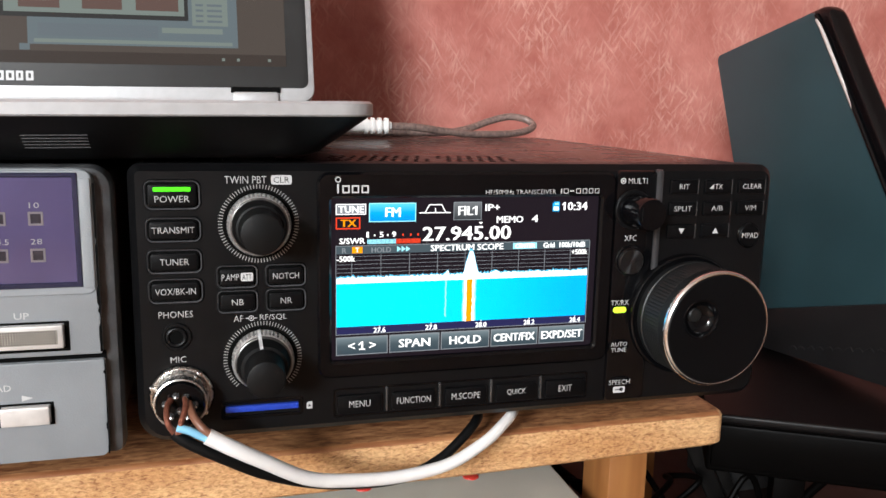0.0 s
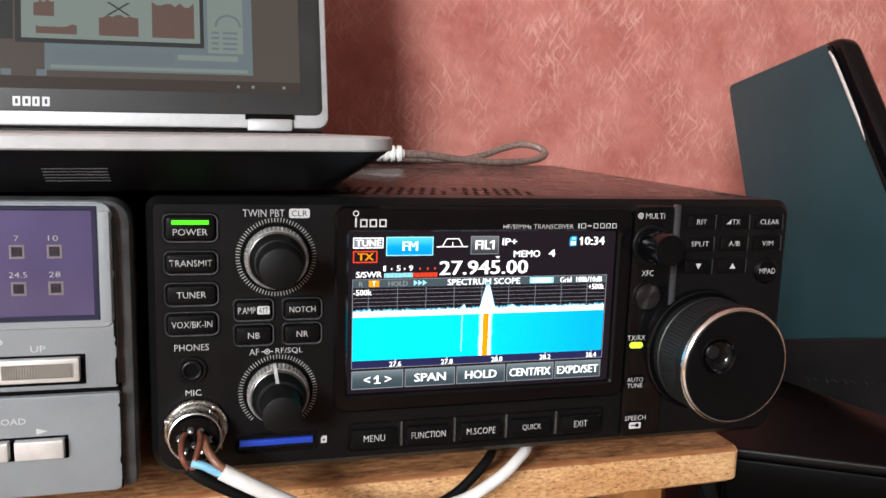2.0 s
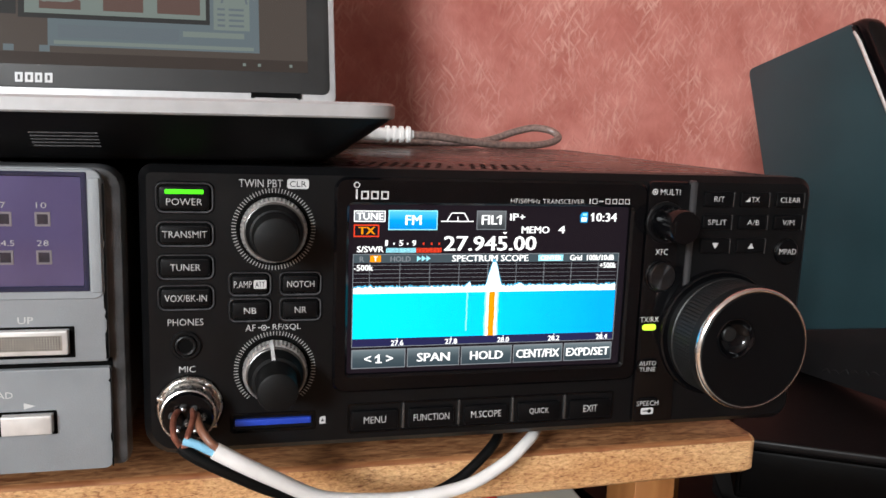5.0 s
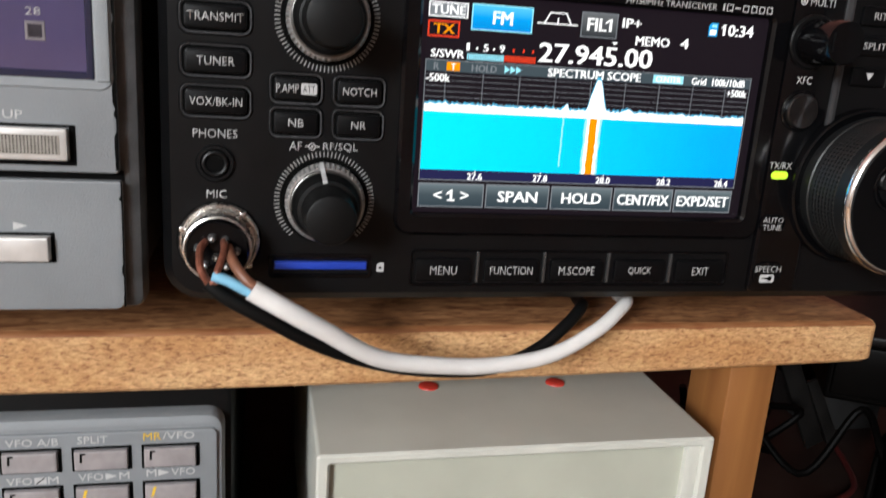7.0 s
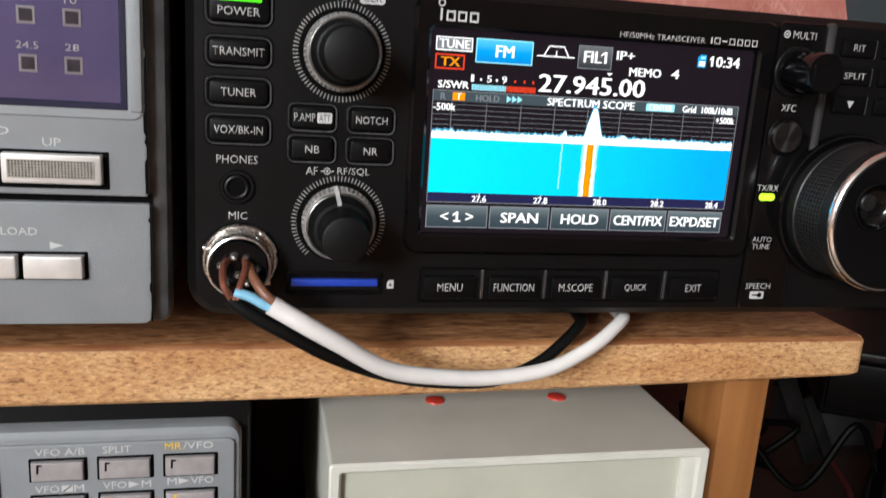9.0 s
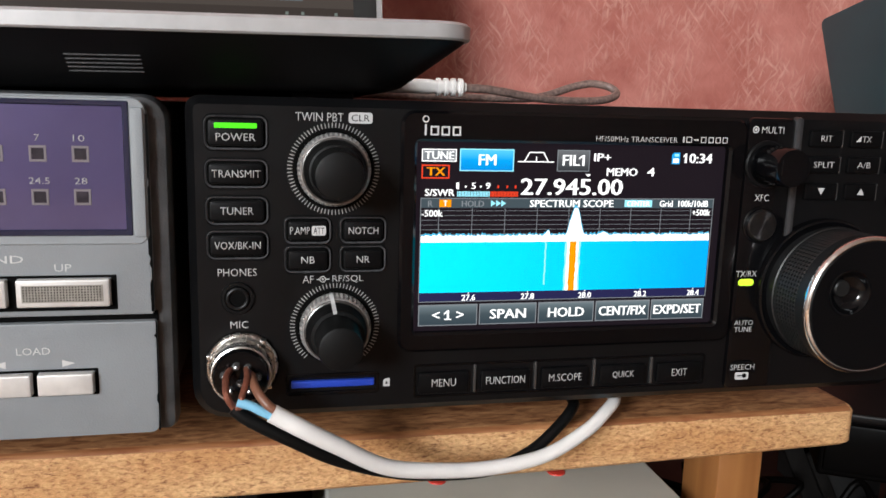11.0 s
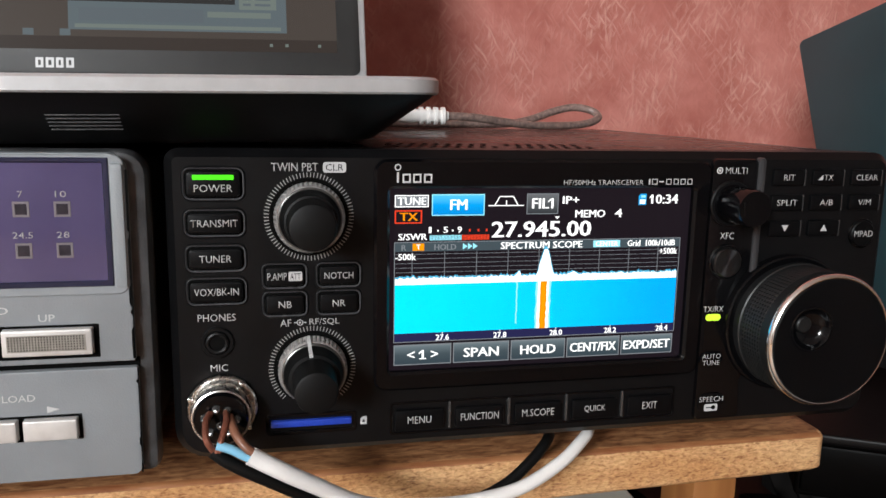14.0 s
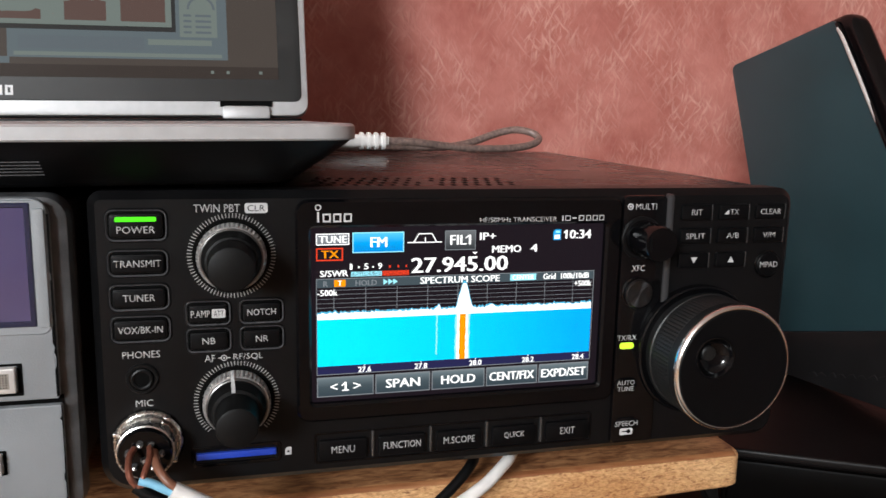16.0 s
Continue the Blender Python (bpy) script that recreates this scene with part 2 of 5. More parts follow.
M = dict(
    black=mat("black_moulded_plastic", (0.0038, 0.0038, 0.0042), 0.38, spec=0.2, grain=0.06, grain_scale=5000),
    gloss=mat("gloss_black_plastic", (0.0025, 0.0025, 0.003), 0.12, vary=0.05, spec=0.3),
    key=mat("soft_black_key", (0.0026, 0.0026, 0.003), 0.42, spec=0.13, grain=0.05, grain_scale=5000),
    case=mat("black_painted_steel", (0.008, 0.007, 0.007), 0.27, coat=0.12, grain=0.35, grain_scale=1800),
    rubber=mat("black_rubber", (0.0036, 0.0036, 0.0037), 0.5, spec=0.18, grain=0.1, grain_scale=4000),
    veneer=wood("brown_shelf_veneer", (0.14, 0.042, 0.016), (0.55, 0.27, 0.12), (0.36, 1, 1), 430, 0.4),
    lamp_off=mat("unlit_lamp_lens", (0.03, 0.026, 0.034), 0.2, vary=0.3, scale=500),
    frame_dim=mat("dim_lamp_frame", (0.17, 0.15, 0.16), 0.4),
    rim=mat("satin_black_rim", (0.034, 0.034, 0.034), 0.24, spec=1.0),
    # Glint on the key lips put into a grey lighter than the panel.
    lip=mat("glint_grey_lip", (0.062, 0.062, 0.065), 0.28),
    rib=mat("satin_grey_rib", (0.035, 0.035, 0.037), 0.35),
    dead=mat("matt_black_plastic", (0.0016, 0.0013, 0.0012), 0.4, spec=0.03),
    lacquer=mat("black_lacquer", (0.004, 0.003, 0.003), 0.42, vary=0.2, scale=20, spec=0.16),
    dark=mat("dark_cavity", (0.003, 0.003, 0.003), 0.8, spec=0.05),
    ink=mat("printed_light_grey", (0.52, 0.52, 0.52), 0.6, vary=0.05),
    inkdim=mat("printed_tick_grey", (0.38, 0.38, 0.37), 0.6, vary=0.1),
    chrome=mat("bright_chrome", (0.92, 0.92, 0.92), 0.13, 1.0, vary=0.04),
    nickel=mat("worn_nickel", (0.78, 0.76, 0.73), 0.27, 1.0, vary=0.2, scale=300, grain=0.15),
    ring=mat("knurled_grey_metal", (0.52, 0.51, 0.50), 0.3, 0.7, vary=0.2, scale=400),
    darkring=mat("dull_grey_metal", (0.20, 0.195, 0.19), 0.3, 0.9, vary=0.12, scale=400),
    spun=spun_metal(),
    grey=mat("grey_painted_plastic", (0.24, 0.257, 0.272), 0.5, vary=0.06, grain=0.3, grain_scale=2200),
    greyside=mat("worn_dark_grey_edge", (0.05, 0.05, 0.052), 0.5, vary=0.3, scale=200, grain=0.3),
    edgegrey=mat("worn_grey_edge", (0.058, 0.059, 0.061), 0.42, vary=0.35, scale=160, grain=0.3),
    wornblack=mat("worn_black_edge", (0.014, 0.014, 0.015), 0.45, vary=0.6, scale=140, grain=0.4),
    silverkey=mat("satin_silver_key", (0.62, 0.60, 0.58), 0.42, 0.35, vary=0.08, scale=300, grain=0.1),
    mauvekey=mat("warm_grey_key", (0.34, 0.315, 0.32), 0.4, 0.15, vary=0.12, scale=250),
    mesh=mat("perforated_grille", (0.30, 0.28, 0.25), 0.5, 0.5, vary=0.2, scale=500),
    purple=mat("violet_tinted_window", (0.085, 0.072, 0.165), 0.12, vary=0.25, scale=18, coat=0.8),
    navy=mat("dark_navy_window", (0.02, 0.022, 0.05), 0.1, vary=0.2, scale=20, coat=0.5),
    yellow=mat("yellow_mark", (0.75, 0.48, 0.05), 0.5),
    blue=mat("blue_card_plastic", (0.015, 0.05, 0.40), 0.35, vary=0.08),
    white=mat("white_pvc", (0.80, 0.78, 0.76), 0.42, vary=0.05, scale=120, grain=0.1),
    lightblue=mat("light_blue_insulation", (0.22, 0.52, 0.72), 0.4),
    brown=mat("brown_insulation", (0.20, 0.085, 0.05), 0.4),
    copper=mat("bare_copper", (0.23, 0.08, 0.05), 0.42, 0.5, vary=0.25, scale=700),
    solder=mat("solder_blob", (0.55, 0.55, 0.55), 0.25, 0.9, vary=0.2, scale=900),
    usbgrey=mat("grey_braided_usb_cable", (0.22, 0.155, 0.135), 0.33, vary=0.45, scale=420, grain=0.4, grain_scale=1500),
    alu=mat("brushed_aluminium", (0.46, 0.46, 0.465), 0.46, 0.3, vary=0.05, scale=200, grain=0.1),
    lapblack=mat("laptop_underside", (0.0026, 0.0026, 0.003), 0.45, spec=0.2, grain=0.2, grain_scale=2600),
    bezel=mat("laptop_screen_bezel", (0.027, 0.0265, 0.026), 0.45, spec=0.25),
    beige=mat("beige_enamelled_steel", (0.60, 0.60, 0.54), 0.45, vary=0.06, scale=35, grain=0.25, grain_scale=1500),
    beigepanel=mat("sage_front_panel", (0.47, 0.48, 0.40), 0.45, vary=0.06, scale=40),
    red=mat("red_plastic", (0.62, 0.05, 0.035), 0.35),
    teal=mat("dark_teal_panel", (0.019, 0.049, 0.058), 0.4, vary=0.18, scale=14),
    wall=wall_paper(), chip=chipboard(),
    post=wood("varnished_pine", (0.235, 0.088, 0.024), (0.335, 0.142, 0.042)),
    desk=wood("dark_desk_wood", (0.012, 0.0055, 0.004), (0.022, 0.0095, 0.006), (0.1, 1, 1), 40),
    plaster=mat("dull_grey_beige_plaster", (0.57, 0.545, 0.51), 0.8, vary=0.05, scale=4),
    dimplaster=mat("reflection_dimming_plaster", (0.22, 0.215, 0.21), 0.8, vary=0.05, scale=4),
    stand=mat("satin_black_stand", (0.011, 0.0105, 0.011), 0.5, spec=0.3, vary=0.2, scale=40),
    dial=mat("dial_grip_rubber", (0.0085, 0.0088, 0.009), 0.42, spec=0.4, grain=0.1, grain_scale=4000),
    floor=wood("oak_floor", (0.22, 0.12, 0.06), (0.34, 0.2, 0.1), (0.1, 1, 1), 30),
    # Pale paper, its colour darkened to carry the shade behind the post.
    paper=mat("shade_darkened_paper", (0.0075, 0.0065, 0.006), 0.7, vary=0.3, spec=0.1),
    # Red of the lead pulled down to hold the under-shelf shade.
    leadred=mat("shade_darkened_red", (0.05, 0.0045, 0.004), 0.5),
    # Pale grey card; the shade around it is put into this dark colour.
    greybox=mat("shade_darkened_card", (0.01, 0.0095, 0.0095), 0.7, vary=0.25),
    arris=wood("stained_board_edge", (0.22, 0.065, 0.02), (0.47, 0.21, 0.085), (0.16, 1, 1), 260, 0.6),
    lcd_off=glow("display_background", (0.012, 0.008, 0.012), 1.0),
    lcd_white=glow("display_white", (1.0, 1.0, 1.0), 1.3),
    lcd_grey=glow("display_grey", (0.22, 0.24, 0.26), 1.0),
    lcd_btn=glow("display_soft_key", (0.06, 0.085, 0.10), 1.0),
    lcd_blue=glow("display_blue", (0.01, 0.36, 0.80), 1.1),
    lcd_cyan=glow("display_cyan", (0.35, 0.85, 1.0), 1.1),
    lcd_sky=glow("display_pale_blue", (0.10, 0.52, 0.80), 1.0),
    lcd_red=glow("display_red", (0.9, 0.06, 0.02), 1.0),
    lcd_orange=glow("display_orange", (1.0, 0.32, 0.0), 1.1),
    lcd_navy=glow("display_navy", (0.02, 0.02, 0.08), 1.0),
    lcd_fall=graded_glow("display_waterfall", "X", -0.052, 0.043, ((0.0, (0.0, 0.80, 1.0)), (0.45, (0.0, 0.66, 1.0)), (1.0, (0.0, 0.40, 0.95))), 1.15, 0.12),
    lcd_key=graded_glow("display_soft_key", "Z", 0.0424, 0.0490, ((0.0, (0.035, 0.055, 0.07)), (0.5, (0.06, 0.085, 0.10)), (0.85, (0.13, 0.17, 0.19)), (1.0, (0.20, 0.25, 0.27)))),
    lcd_mode=graded_glow("display_mode_key", "Z", 0.0896, 0.0962, ((0.0, (0.0, 0.25, 0.70)), (0.5, (0.0, 0.36, 0.85)), (1.0, (0.10, 0.60, 1.0))), 1.1),
    lcd_fil=graded_glow("display_filter_key", "Z", 0.0898, 0.0963, ((0.0, (0.03, 0.035, 0.04)), (1.0, (0.16, 0.17, 0.18)))),
    led_green=glow("green_led", (0.10, 1.0, 0.02), 1.1),
    led_lime=glow("lime_led", (0.62, 1.0, 0.05), 1.3),
    scr_desk=glow("laptop_desktop", (0.092, 0.075, 0.065), 0.72),
    scr_bar=glow("laptop_taskbar", (0.07, 0.055, 0.048), 0.6),
    scr_win=glow("laptop_window_pale", (0.30, 0.36, 0.33), 0.50),
    scr_blue=glow("laptop_window_blue", (0.20, 0.25, 0.275), 0.52),
    scr_dark=glow("laptop_window_dark", (0.05, 0.05, 0.05), 0.6),
    scr_red=glow("laptop_picture_red", (0.14, 0.088, 0.076), 0.7),
    scr_line=glow("laptop_line", (0.17, 0.205, 0.23), 0.6),
)

# ---------- building helpers (millimetres) ----------
ORIGIN = {}


def thing(name, x, y, z, label, category, group="", kind=""):
    ob = new(name)
    ob.location = (x / 1000, y / 1000, z / 1000)
    ob.empty_display_size = 0.01
    ORIGIN[ob] = Vector((x, y, z))
    return tagged(ob, label, category, group, kind)


def part(name, bm, material, parent=None, label="", smooth=True, **tags):
    """One mesh object out of a bmesh in millimetres, under a thing or a part."""
    o = ORIGIN.get(parent, Vector((0, 0, 0)))
    for v in bm.verts:
        v.co = (v.co - o) / 1000
    bmesh.ops.recalc_face_normals(bm, faces=bm.faces)
    me = bpy.data.meshes.new(name)
    bm.to_mesh(me)
    bm.free()
    me.materials.append(material)
    if smooth:
        me.shade_smooth()
        me.set_sharp_from_angle(angle=radians(32))
    ob = new(name, me)
    if parent:
        ob.parent = parent
    ORIGIN[ob] = o
    return tagged(ob, label, **tags)


def outline(x0, x1, z0, z1, r, n=5):
    rs = r if isinstance(r, (tuple, list)) else (r, r, r, r)      # bl, br, tr, tl
    pts = []
    for (cx, cz, rr, a0) in ((x0 + rs[0], z0 + rs[0], rs[0], 180), (x1 - rs[1], z0 + rs[1], rs[1], 270),
                             (x1 - rs[2], z1 - rs[2], rs[2], 0), (x0 + rs[3], z1 - rs[3], rs[3], 90)):
        for k in range(n + 1):
            a = radians(a0 + 90 * k / n)
            pts.append((cx + rr * math.cos(a), cz + rr * math.sin(a)))
    return pts


def loft(bm, rings, cap0=True, cap1=True):
    vs = [[bm.verts.new(p) for p in ring] for ring in rings]
    n = len(vs[0])
    for a, b in zip(vs, vs[1:]):
        for i in range(n):
            bm.faces.new((a[i], a[(i + 1) % n], b[(i + 1) % n], b[i]))
    if cap0:
        bm.faces.new(vs[0])
    if cap1:
        bm.faces.new(vs[-1][::-1])
    return bm


def rrect(x0, x1, z0, z1, r, y0, y1, bev=0.4, bm=None, n=5):
    """Rounded plate standing in x and z, from the back y0 to the front y1, with an eased front edge."""
    bm = bm or bmesh.new()
    rings = [[(x, y0, z) for x, z in outline(x0, x1, z0, z1, r, n)]]
    if bev:
        for k in (0, 1, 2):
            a = radians(45 * k)
            i = bev * (1 - math.cos(a))
            rs = [max(0.05, q - i) for q in (r if isinstance(r, (tuple, list)) else [r] * 4)]
            rings.append([(x, y1 + bev * (1 - math.sin(a)), z) for x, z in outline(x0 + i, x1 - i, z0 + i, z1 - i, rs, n)])
    else:
        rings.append([(x, y1, z) for x, z in outline(x0, x1, z0, z1, r, n)])
    return loft(bm, rings)


def rframe(o, i, ro, ri, y0, y1, bev=0.3, bm=None):
    """Rounded frame with a real opening; o and i are (x0, x1, z0, z1)."""
    bm = bm or bmesh.new()
    def ring(b, r, y):
        return [bm.verts.new((x, y, z)) for x, z in outline(*b, r if isinstance(r, tuple) else max(r, 0.05))]
    less = tuple(max(0.05, q - bev) for q in ro) if isinstance(ro, tuple) else ro - bev
    grow = lambda b, d: (b[0] - d, b[1] + d, b[2] - d, b[3] + d)
    rs = [ring(o, ro, y0), ring(o, ro, y1 + bev), ring(grow(o, -bev), less, y1),
          ring(grow(i, bev), ri + bev, y1), ring(i, ri, y1 + bev), ring(i, ri, y0)]
    n = len(rs[0])
    for a, b in zip(rs, rs[1:] + rs[:1]):
        for k in range(n):
            bm.faces.new((a[k], a[(k + 1) % n], b[(k + 1) % n], b[k]))
    return bm


def block(x0, x1, y0, y1, z0, z1, bev=0.0, bm=None, seg=2):
    own = bmesh.new()
    bmesh.ops.create_cube(own, size=1)
    for v in own.verts:
        v.co = Vector(((x0 + x1) / 2 + v.co.x * (x1 - x0), (y0 + y1) / 2 + v.co.y * (y1 - y0), (z0 + z1) / 2 + v.co.z * (z1 - z0)))
    if bev:
        bmesh.ops.bevel(own, geom=own.edges[:], offset=bev, segments=seg, profile=0.5, affect='EDGES')
    if bm is None:
        return own
    me = bpy.data.meshes.new("tmp")
    own.to_mesh(me)
    own.free()
    bm.from_mesh(me)
    bpy.data.meshes.remove(me)
    return bm


def lathe(cx, cz, prof, n=48, bm=None, wave=0, depth=0.0, cone=None):
    """Turned about a line along y; prof is (radius, y) from back to front. wave, depth: fluting of the rings in cone."""
    bm = bm or bmesh.new()
    rings = []
    for k, (r, y) in enumerate(prof):
        if r <= 0:
            rings.append([bm.verts.new((cx, y, cz))])
            continue
        ring = []
        for i in range(n):
            a = 2 * math.pi * i / n
            rr = r - (depth if cone and k in cone and (i + k) % 2 else 0)
            ring.append(bm.verts.new((cx + rr * math.cos(a), y, cz + rr * math.sin(a))))
        rings.append(ring)
    for a, b in zip(rings, rings[1:]):
        if len(a) == 1 and len(b) == 1:
            continue
        for i in range(n):
            j = (i + 1) % n
            if len(b) == 1:
                bm.faces.new((a[i], a[j], b[0]))
            elif len(a) == 1:
                bm.faces.new((a[0], b[j], b[i]))
            else:
                bm.faces.new((a[i], a[j], b[j], b[i]))
    if len(rings[0]) > 1:
        bm.faces.new(rings[0])
    if len(rings[-1]) > 1:
        bm.faces.new(rings[-1][::-1])
    return bm


def smooth_line(pts, sub=8):
    P = [Vector(p) for p in pts]
    out = []
    for i in range(len(P) - 1):
        a, b, c, d = P[max(i - 1, 0)], P[i], P[i + 1], P[min(i + 2, len(P) - 1)]
        for k in range(sub):
            t = k / sub
            out.append(0.5 * ((2 * b) + (c - a) * t + (2 * a - 5 * b + 4 * c - d) * t * t + (3 * b - a - 3 * c + d) * t ** 3))
    return out + [P[-1]]


def tube(pts, r, n=14, bm=None, sub=8, taper=None):
    bm = bm or bmesh.new()
    line = smooth_line(pts, sub)
    side = Vector((0, 0, 1))
    rings = []
    for i, p in enumerate(line):
        d = (line[min(i + 1, len(line) - 1)] - line[max(i - 1, 0)]).normalized()
        u = d.cross(side)
        u = u.normalized() if u.length > 0.05 else d.orthogonal().normalized()
        side = u.cross(d).normalized()
        q = r if taper is None else r + (taper - r) * i / (len(line) - 1)
        rings.append([p + q * (u * math.cos(2 * math.pi * k / n) + side * math.sin(2 * math.pi * k / n)) for k in range(n)])
    return loft(bm, rings)


def words(text, x0, x1, z0, z1, y, thick=0.05, bold=0.0, thin=0.0):
    """Lettering on an upright face, fitted to a width and to a height of its capitals."""
    cu = bpy.data.curves.new("lettering", 'FONT')
    cu.body, cu.resolution_u, cu.offset = text, 2, -thin
    ob = bpy.data.objects.new("lettering", cu)
    me = bpy.data.meshes.new_from_object(ob)
    bm = bmesh.new()
    bm.from_mesh(me)
    bpy.data.objects.remove(ob)
    bpy.data.curves.remove(cu)
    bpy.data.meshes.remove(me)
    lo = [min(v.co[k] for v in bm.verts) for k in (0, 1)]
    hi = [max(v.co[k] for v in bm.verts) for k in (0, 1)]
    for v in bm.verts:
        v.co = Vector((x0 + (v.co.x - lo[0]) / (hi[0] - lo[0]) * (x1 - x0), y, z0 + (v.co.y - lo[1]) / (hi[1] - lo[1]) * (z1 - z0)))
    if bold:
        base = bm.copy()
        for v in base.verts:
            v.co.y -= 0.012
            v.co.x += bold * (z1 - z0)
        for v in bm.verts:
            v.co.x -= bold * (z1 - z0)
        me = bpy.data.meshes.new("tmp")
        base.to_mesh(me)
        base.free()
        bm.from_mesh(me)
        bpy.data.meshes.remove(me)
    ext = bmesh.ops.extrude_face_region(bm, geom=bm.faces[:])
    for v in ext["geom"]:
        if isinstance(v, bmesh.types.BMVert):
            v.co.y -= thick
    return bm


def flat(pts, y, thick=0.05, bm=None):
    """A thin printed shape on an upright face, from its outline in x and z."""
    bm = bm or bmesh.new()
    return loft(bm, [[(x, y, z) for x, z in pts], [(x, y - thick, z) for x, z in pts]])


def rect(x0, x1, z0, z1, y, thick=0.05, bm=None):
    return flat([(x0, z0), (x1, z0), (x1, z1), (x0, z1)], y, thick, bm)


def line_frame(x0, x1, z0, z1, w, y, thick=0.05, bm=None):
    bm = rect(x0, x1, z0, z0 + w, y, thick, bm)
    rect(x0, x1, z1 - w, z1, y, thick, bm)
    rect(x0, x0 + w, z0 + w, z1 - w, y, thick, bm)
    return rect(x1 - w, x1, z0 + w, z1 - w, y, thick, bm)

# ---------- the room ----------
def structure(name, bm, material, label, category, parent=None):
    return part(name, bm, material, parent, label, smooth=False, category=category, kind="structure")


structure("wall_north", block(-2500, 2500, 360, 460, -885, 1720), M["wall"], "red brushed-pattern wallpapered wall behind the desk", "wall")
# Unseen wall, given darker plaster to dim reflections from the right.
structure("wall_east", block(2500, 2600, -3000, 460, -885, 1720), M["dimplaster"], "unseen grey plastered wall, toned down to dim reflections", "wall")
structure("wall_west", block(-2600, -2500, -3000, 460, -885, 1720), M["plaster"], "plain grey-beige plastered wall", "wall")
bm = block(-2600, -2440, -3150, -3000, -885, 1720)
block(-1560, 2600, -3150, -3000, -885, 1600, 0, bm)
block(-2440, -1560, -3150, -3000, -885, 700, 0, bm)
block(-2440, -1560, -3150, -3000, 1580, 1720, 0, bm)
structure("wall_south", bm, M["plaster"], "plain grey-beige plastered wall with a window opening", "wall")
structure("floor", block(-2600, 2600, -3150, 460, -985, -885), M["floor"], "brown wooden floor", "floor")
structure("ceiling", block(-2600, 2600, -3150, 460, 1720, 1820), M["plaster"], "grey-beige plastered ceiling", "ceiling")
win = thing("window_1", -2100, -3080, 680, "white-framed window with clear glass", "window", kind="structure")
part("window_frame", rframe((-2440, -1560, 700, 1580), (-2400, -1600, 740, 1540), 2, 2, -3110, -3050, 2), M["plaster"], win)

# ---------- desk, shelf and its posts ----------
desk = thing("desk", 0, 150, -885, "dark reddish-brown wooden desk", "desk")
part("desktop", block(-800, 900, -90, 356, -160, -135, 3), M["desk"], desk)
for lx in (-780, 830):
    for ly in (-70, 290):
        part("leg", block(lx, lx + 50, ly, ly + 50, -885, -160, 2), M["desk"], desk)

shelf = bmesh.new()
loft(shelf, [[(x, y, z) for x, y in outline(-420 + i, 238.5 - i, 18 + i, 330 - i, (1.5, 5, 2, 2), 4)]
             for z, i in ((-24.5, 1.2), (-23.3, 0), (-7.6, 0), (-6.4, 0.7), (-6, 2.0))])
for cut_x in (0, 60, 120, 180):
    bmesh.ops.bisect_plane(shelf, geom=shelf.verts[:] + shelf.edges[:] + shelf.faces[:], plane_co=(cut_x, 0, 0), plane_no=(1, 0, 0))
for v in shelf.verts:                      # the board is sawn a little thinner towards its end
    if v.co.z < -15:
        v.co.z += 3.8 * (max(0.0, v.co.x) / 238) ** 1.7
shelf_board = part("shelf_board", shelf, M["chip"], None, "raw chipboard shelf board with a rough cut edge", category="shelf")

top = bmesh.new()
loft(top, [[(x, y, z) for x, y in outline(-418 + i, 236.5 - i, 20 + i, 328 - i, (1.5, 4, 2, 2), 4)] for z, i in ((-6.3, 0), (-5.75, 0), (-5.6, 0.4))])
part("shelf_top_veneer", top, M["veneer"], shelf_board, "worn brown top layer")
arris = bmesh.new()
ra_ = random.Random(8)
low_edge, prev = -6.8, None
for k in range(327):
    x = -417 + 2 * k
    if ra_.random() < 0.22:
        low_edge = ra_.choice((-6.6, -6.7, -6.9, -7.0, -7.4))
    low_edge = min(-6.5, low_edge + ra_.uniform(-0.12, 0.12))
    ring = [arris.verts.new(p) for p in ((x, 21.5, -5.66), (x, 19.4, -5.85), (x, 18.3, -6.5), (x, 17.92, -7.2 + 0.3 * (low_edge + 7)), (x, 17.97, low_edge), (x, 19.6, low_edge + 0.1), (x, 20.5, -6.5))]
    if prev:
        for i in range(7):
            arris.faces.new((prev[i], prev[(i + 1) % 7], ring[(i + 1) % 7], ring[i]))
    prev = ring
part("stained_edge", arris, M["arris"], shelf_board, "reddish stained upper edge")


def shelf_post(x):
    post = block(x, x + 18.6, 30, 56, -135, -24.5 + 3.8 * (max(0.0, x + 12) / 238) ** 1.7, 0.9)
    part("shelf_post", post, M["post"], None, "square varnished pine post under the shelf", category="post", group="posts under the shelf")


shelf_post(190)
shelf_post(-400)

# ---------- transceiver ----------
radio = thing("radio_transceiver", 118, 100, -6, "black desktop radio transceiver with a lit colour display, on the shelf", "radio")
radio.location.y += 0.0013
front = part("front_panel", rframe((0, 238, 9, 103), (63.4, 164, 33.6, 92.4), (10, 7, 6, 4), 1, 12, 0, 2.4), M["black"], radio)
case = part("case", block(2, 236, 12, 238, 11, 102.4, 2.5), M["case"], radio, "black painted steel case")
for fx in (22, 205):
    for fy in (75, 205):
        foot = bmesh.new()
        loft(foot, [[(fx + r * math.cos(a * math.pi / 12), fy + r * math.sin(a * math.pi / 12), z) for a in range(24)] for z, r in ((11, 9), (-4.5, 8), (-6, 7))])
        part("foot", foot, M["rubber"], radio)
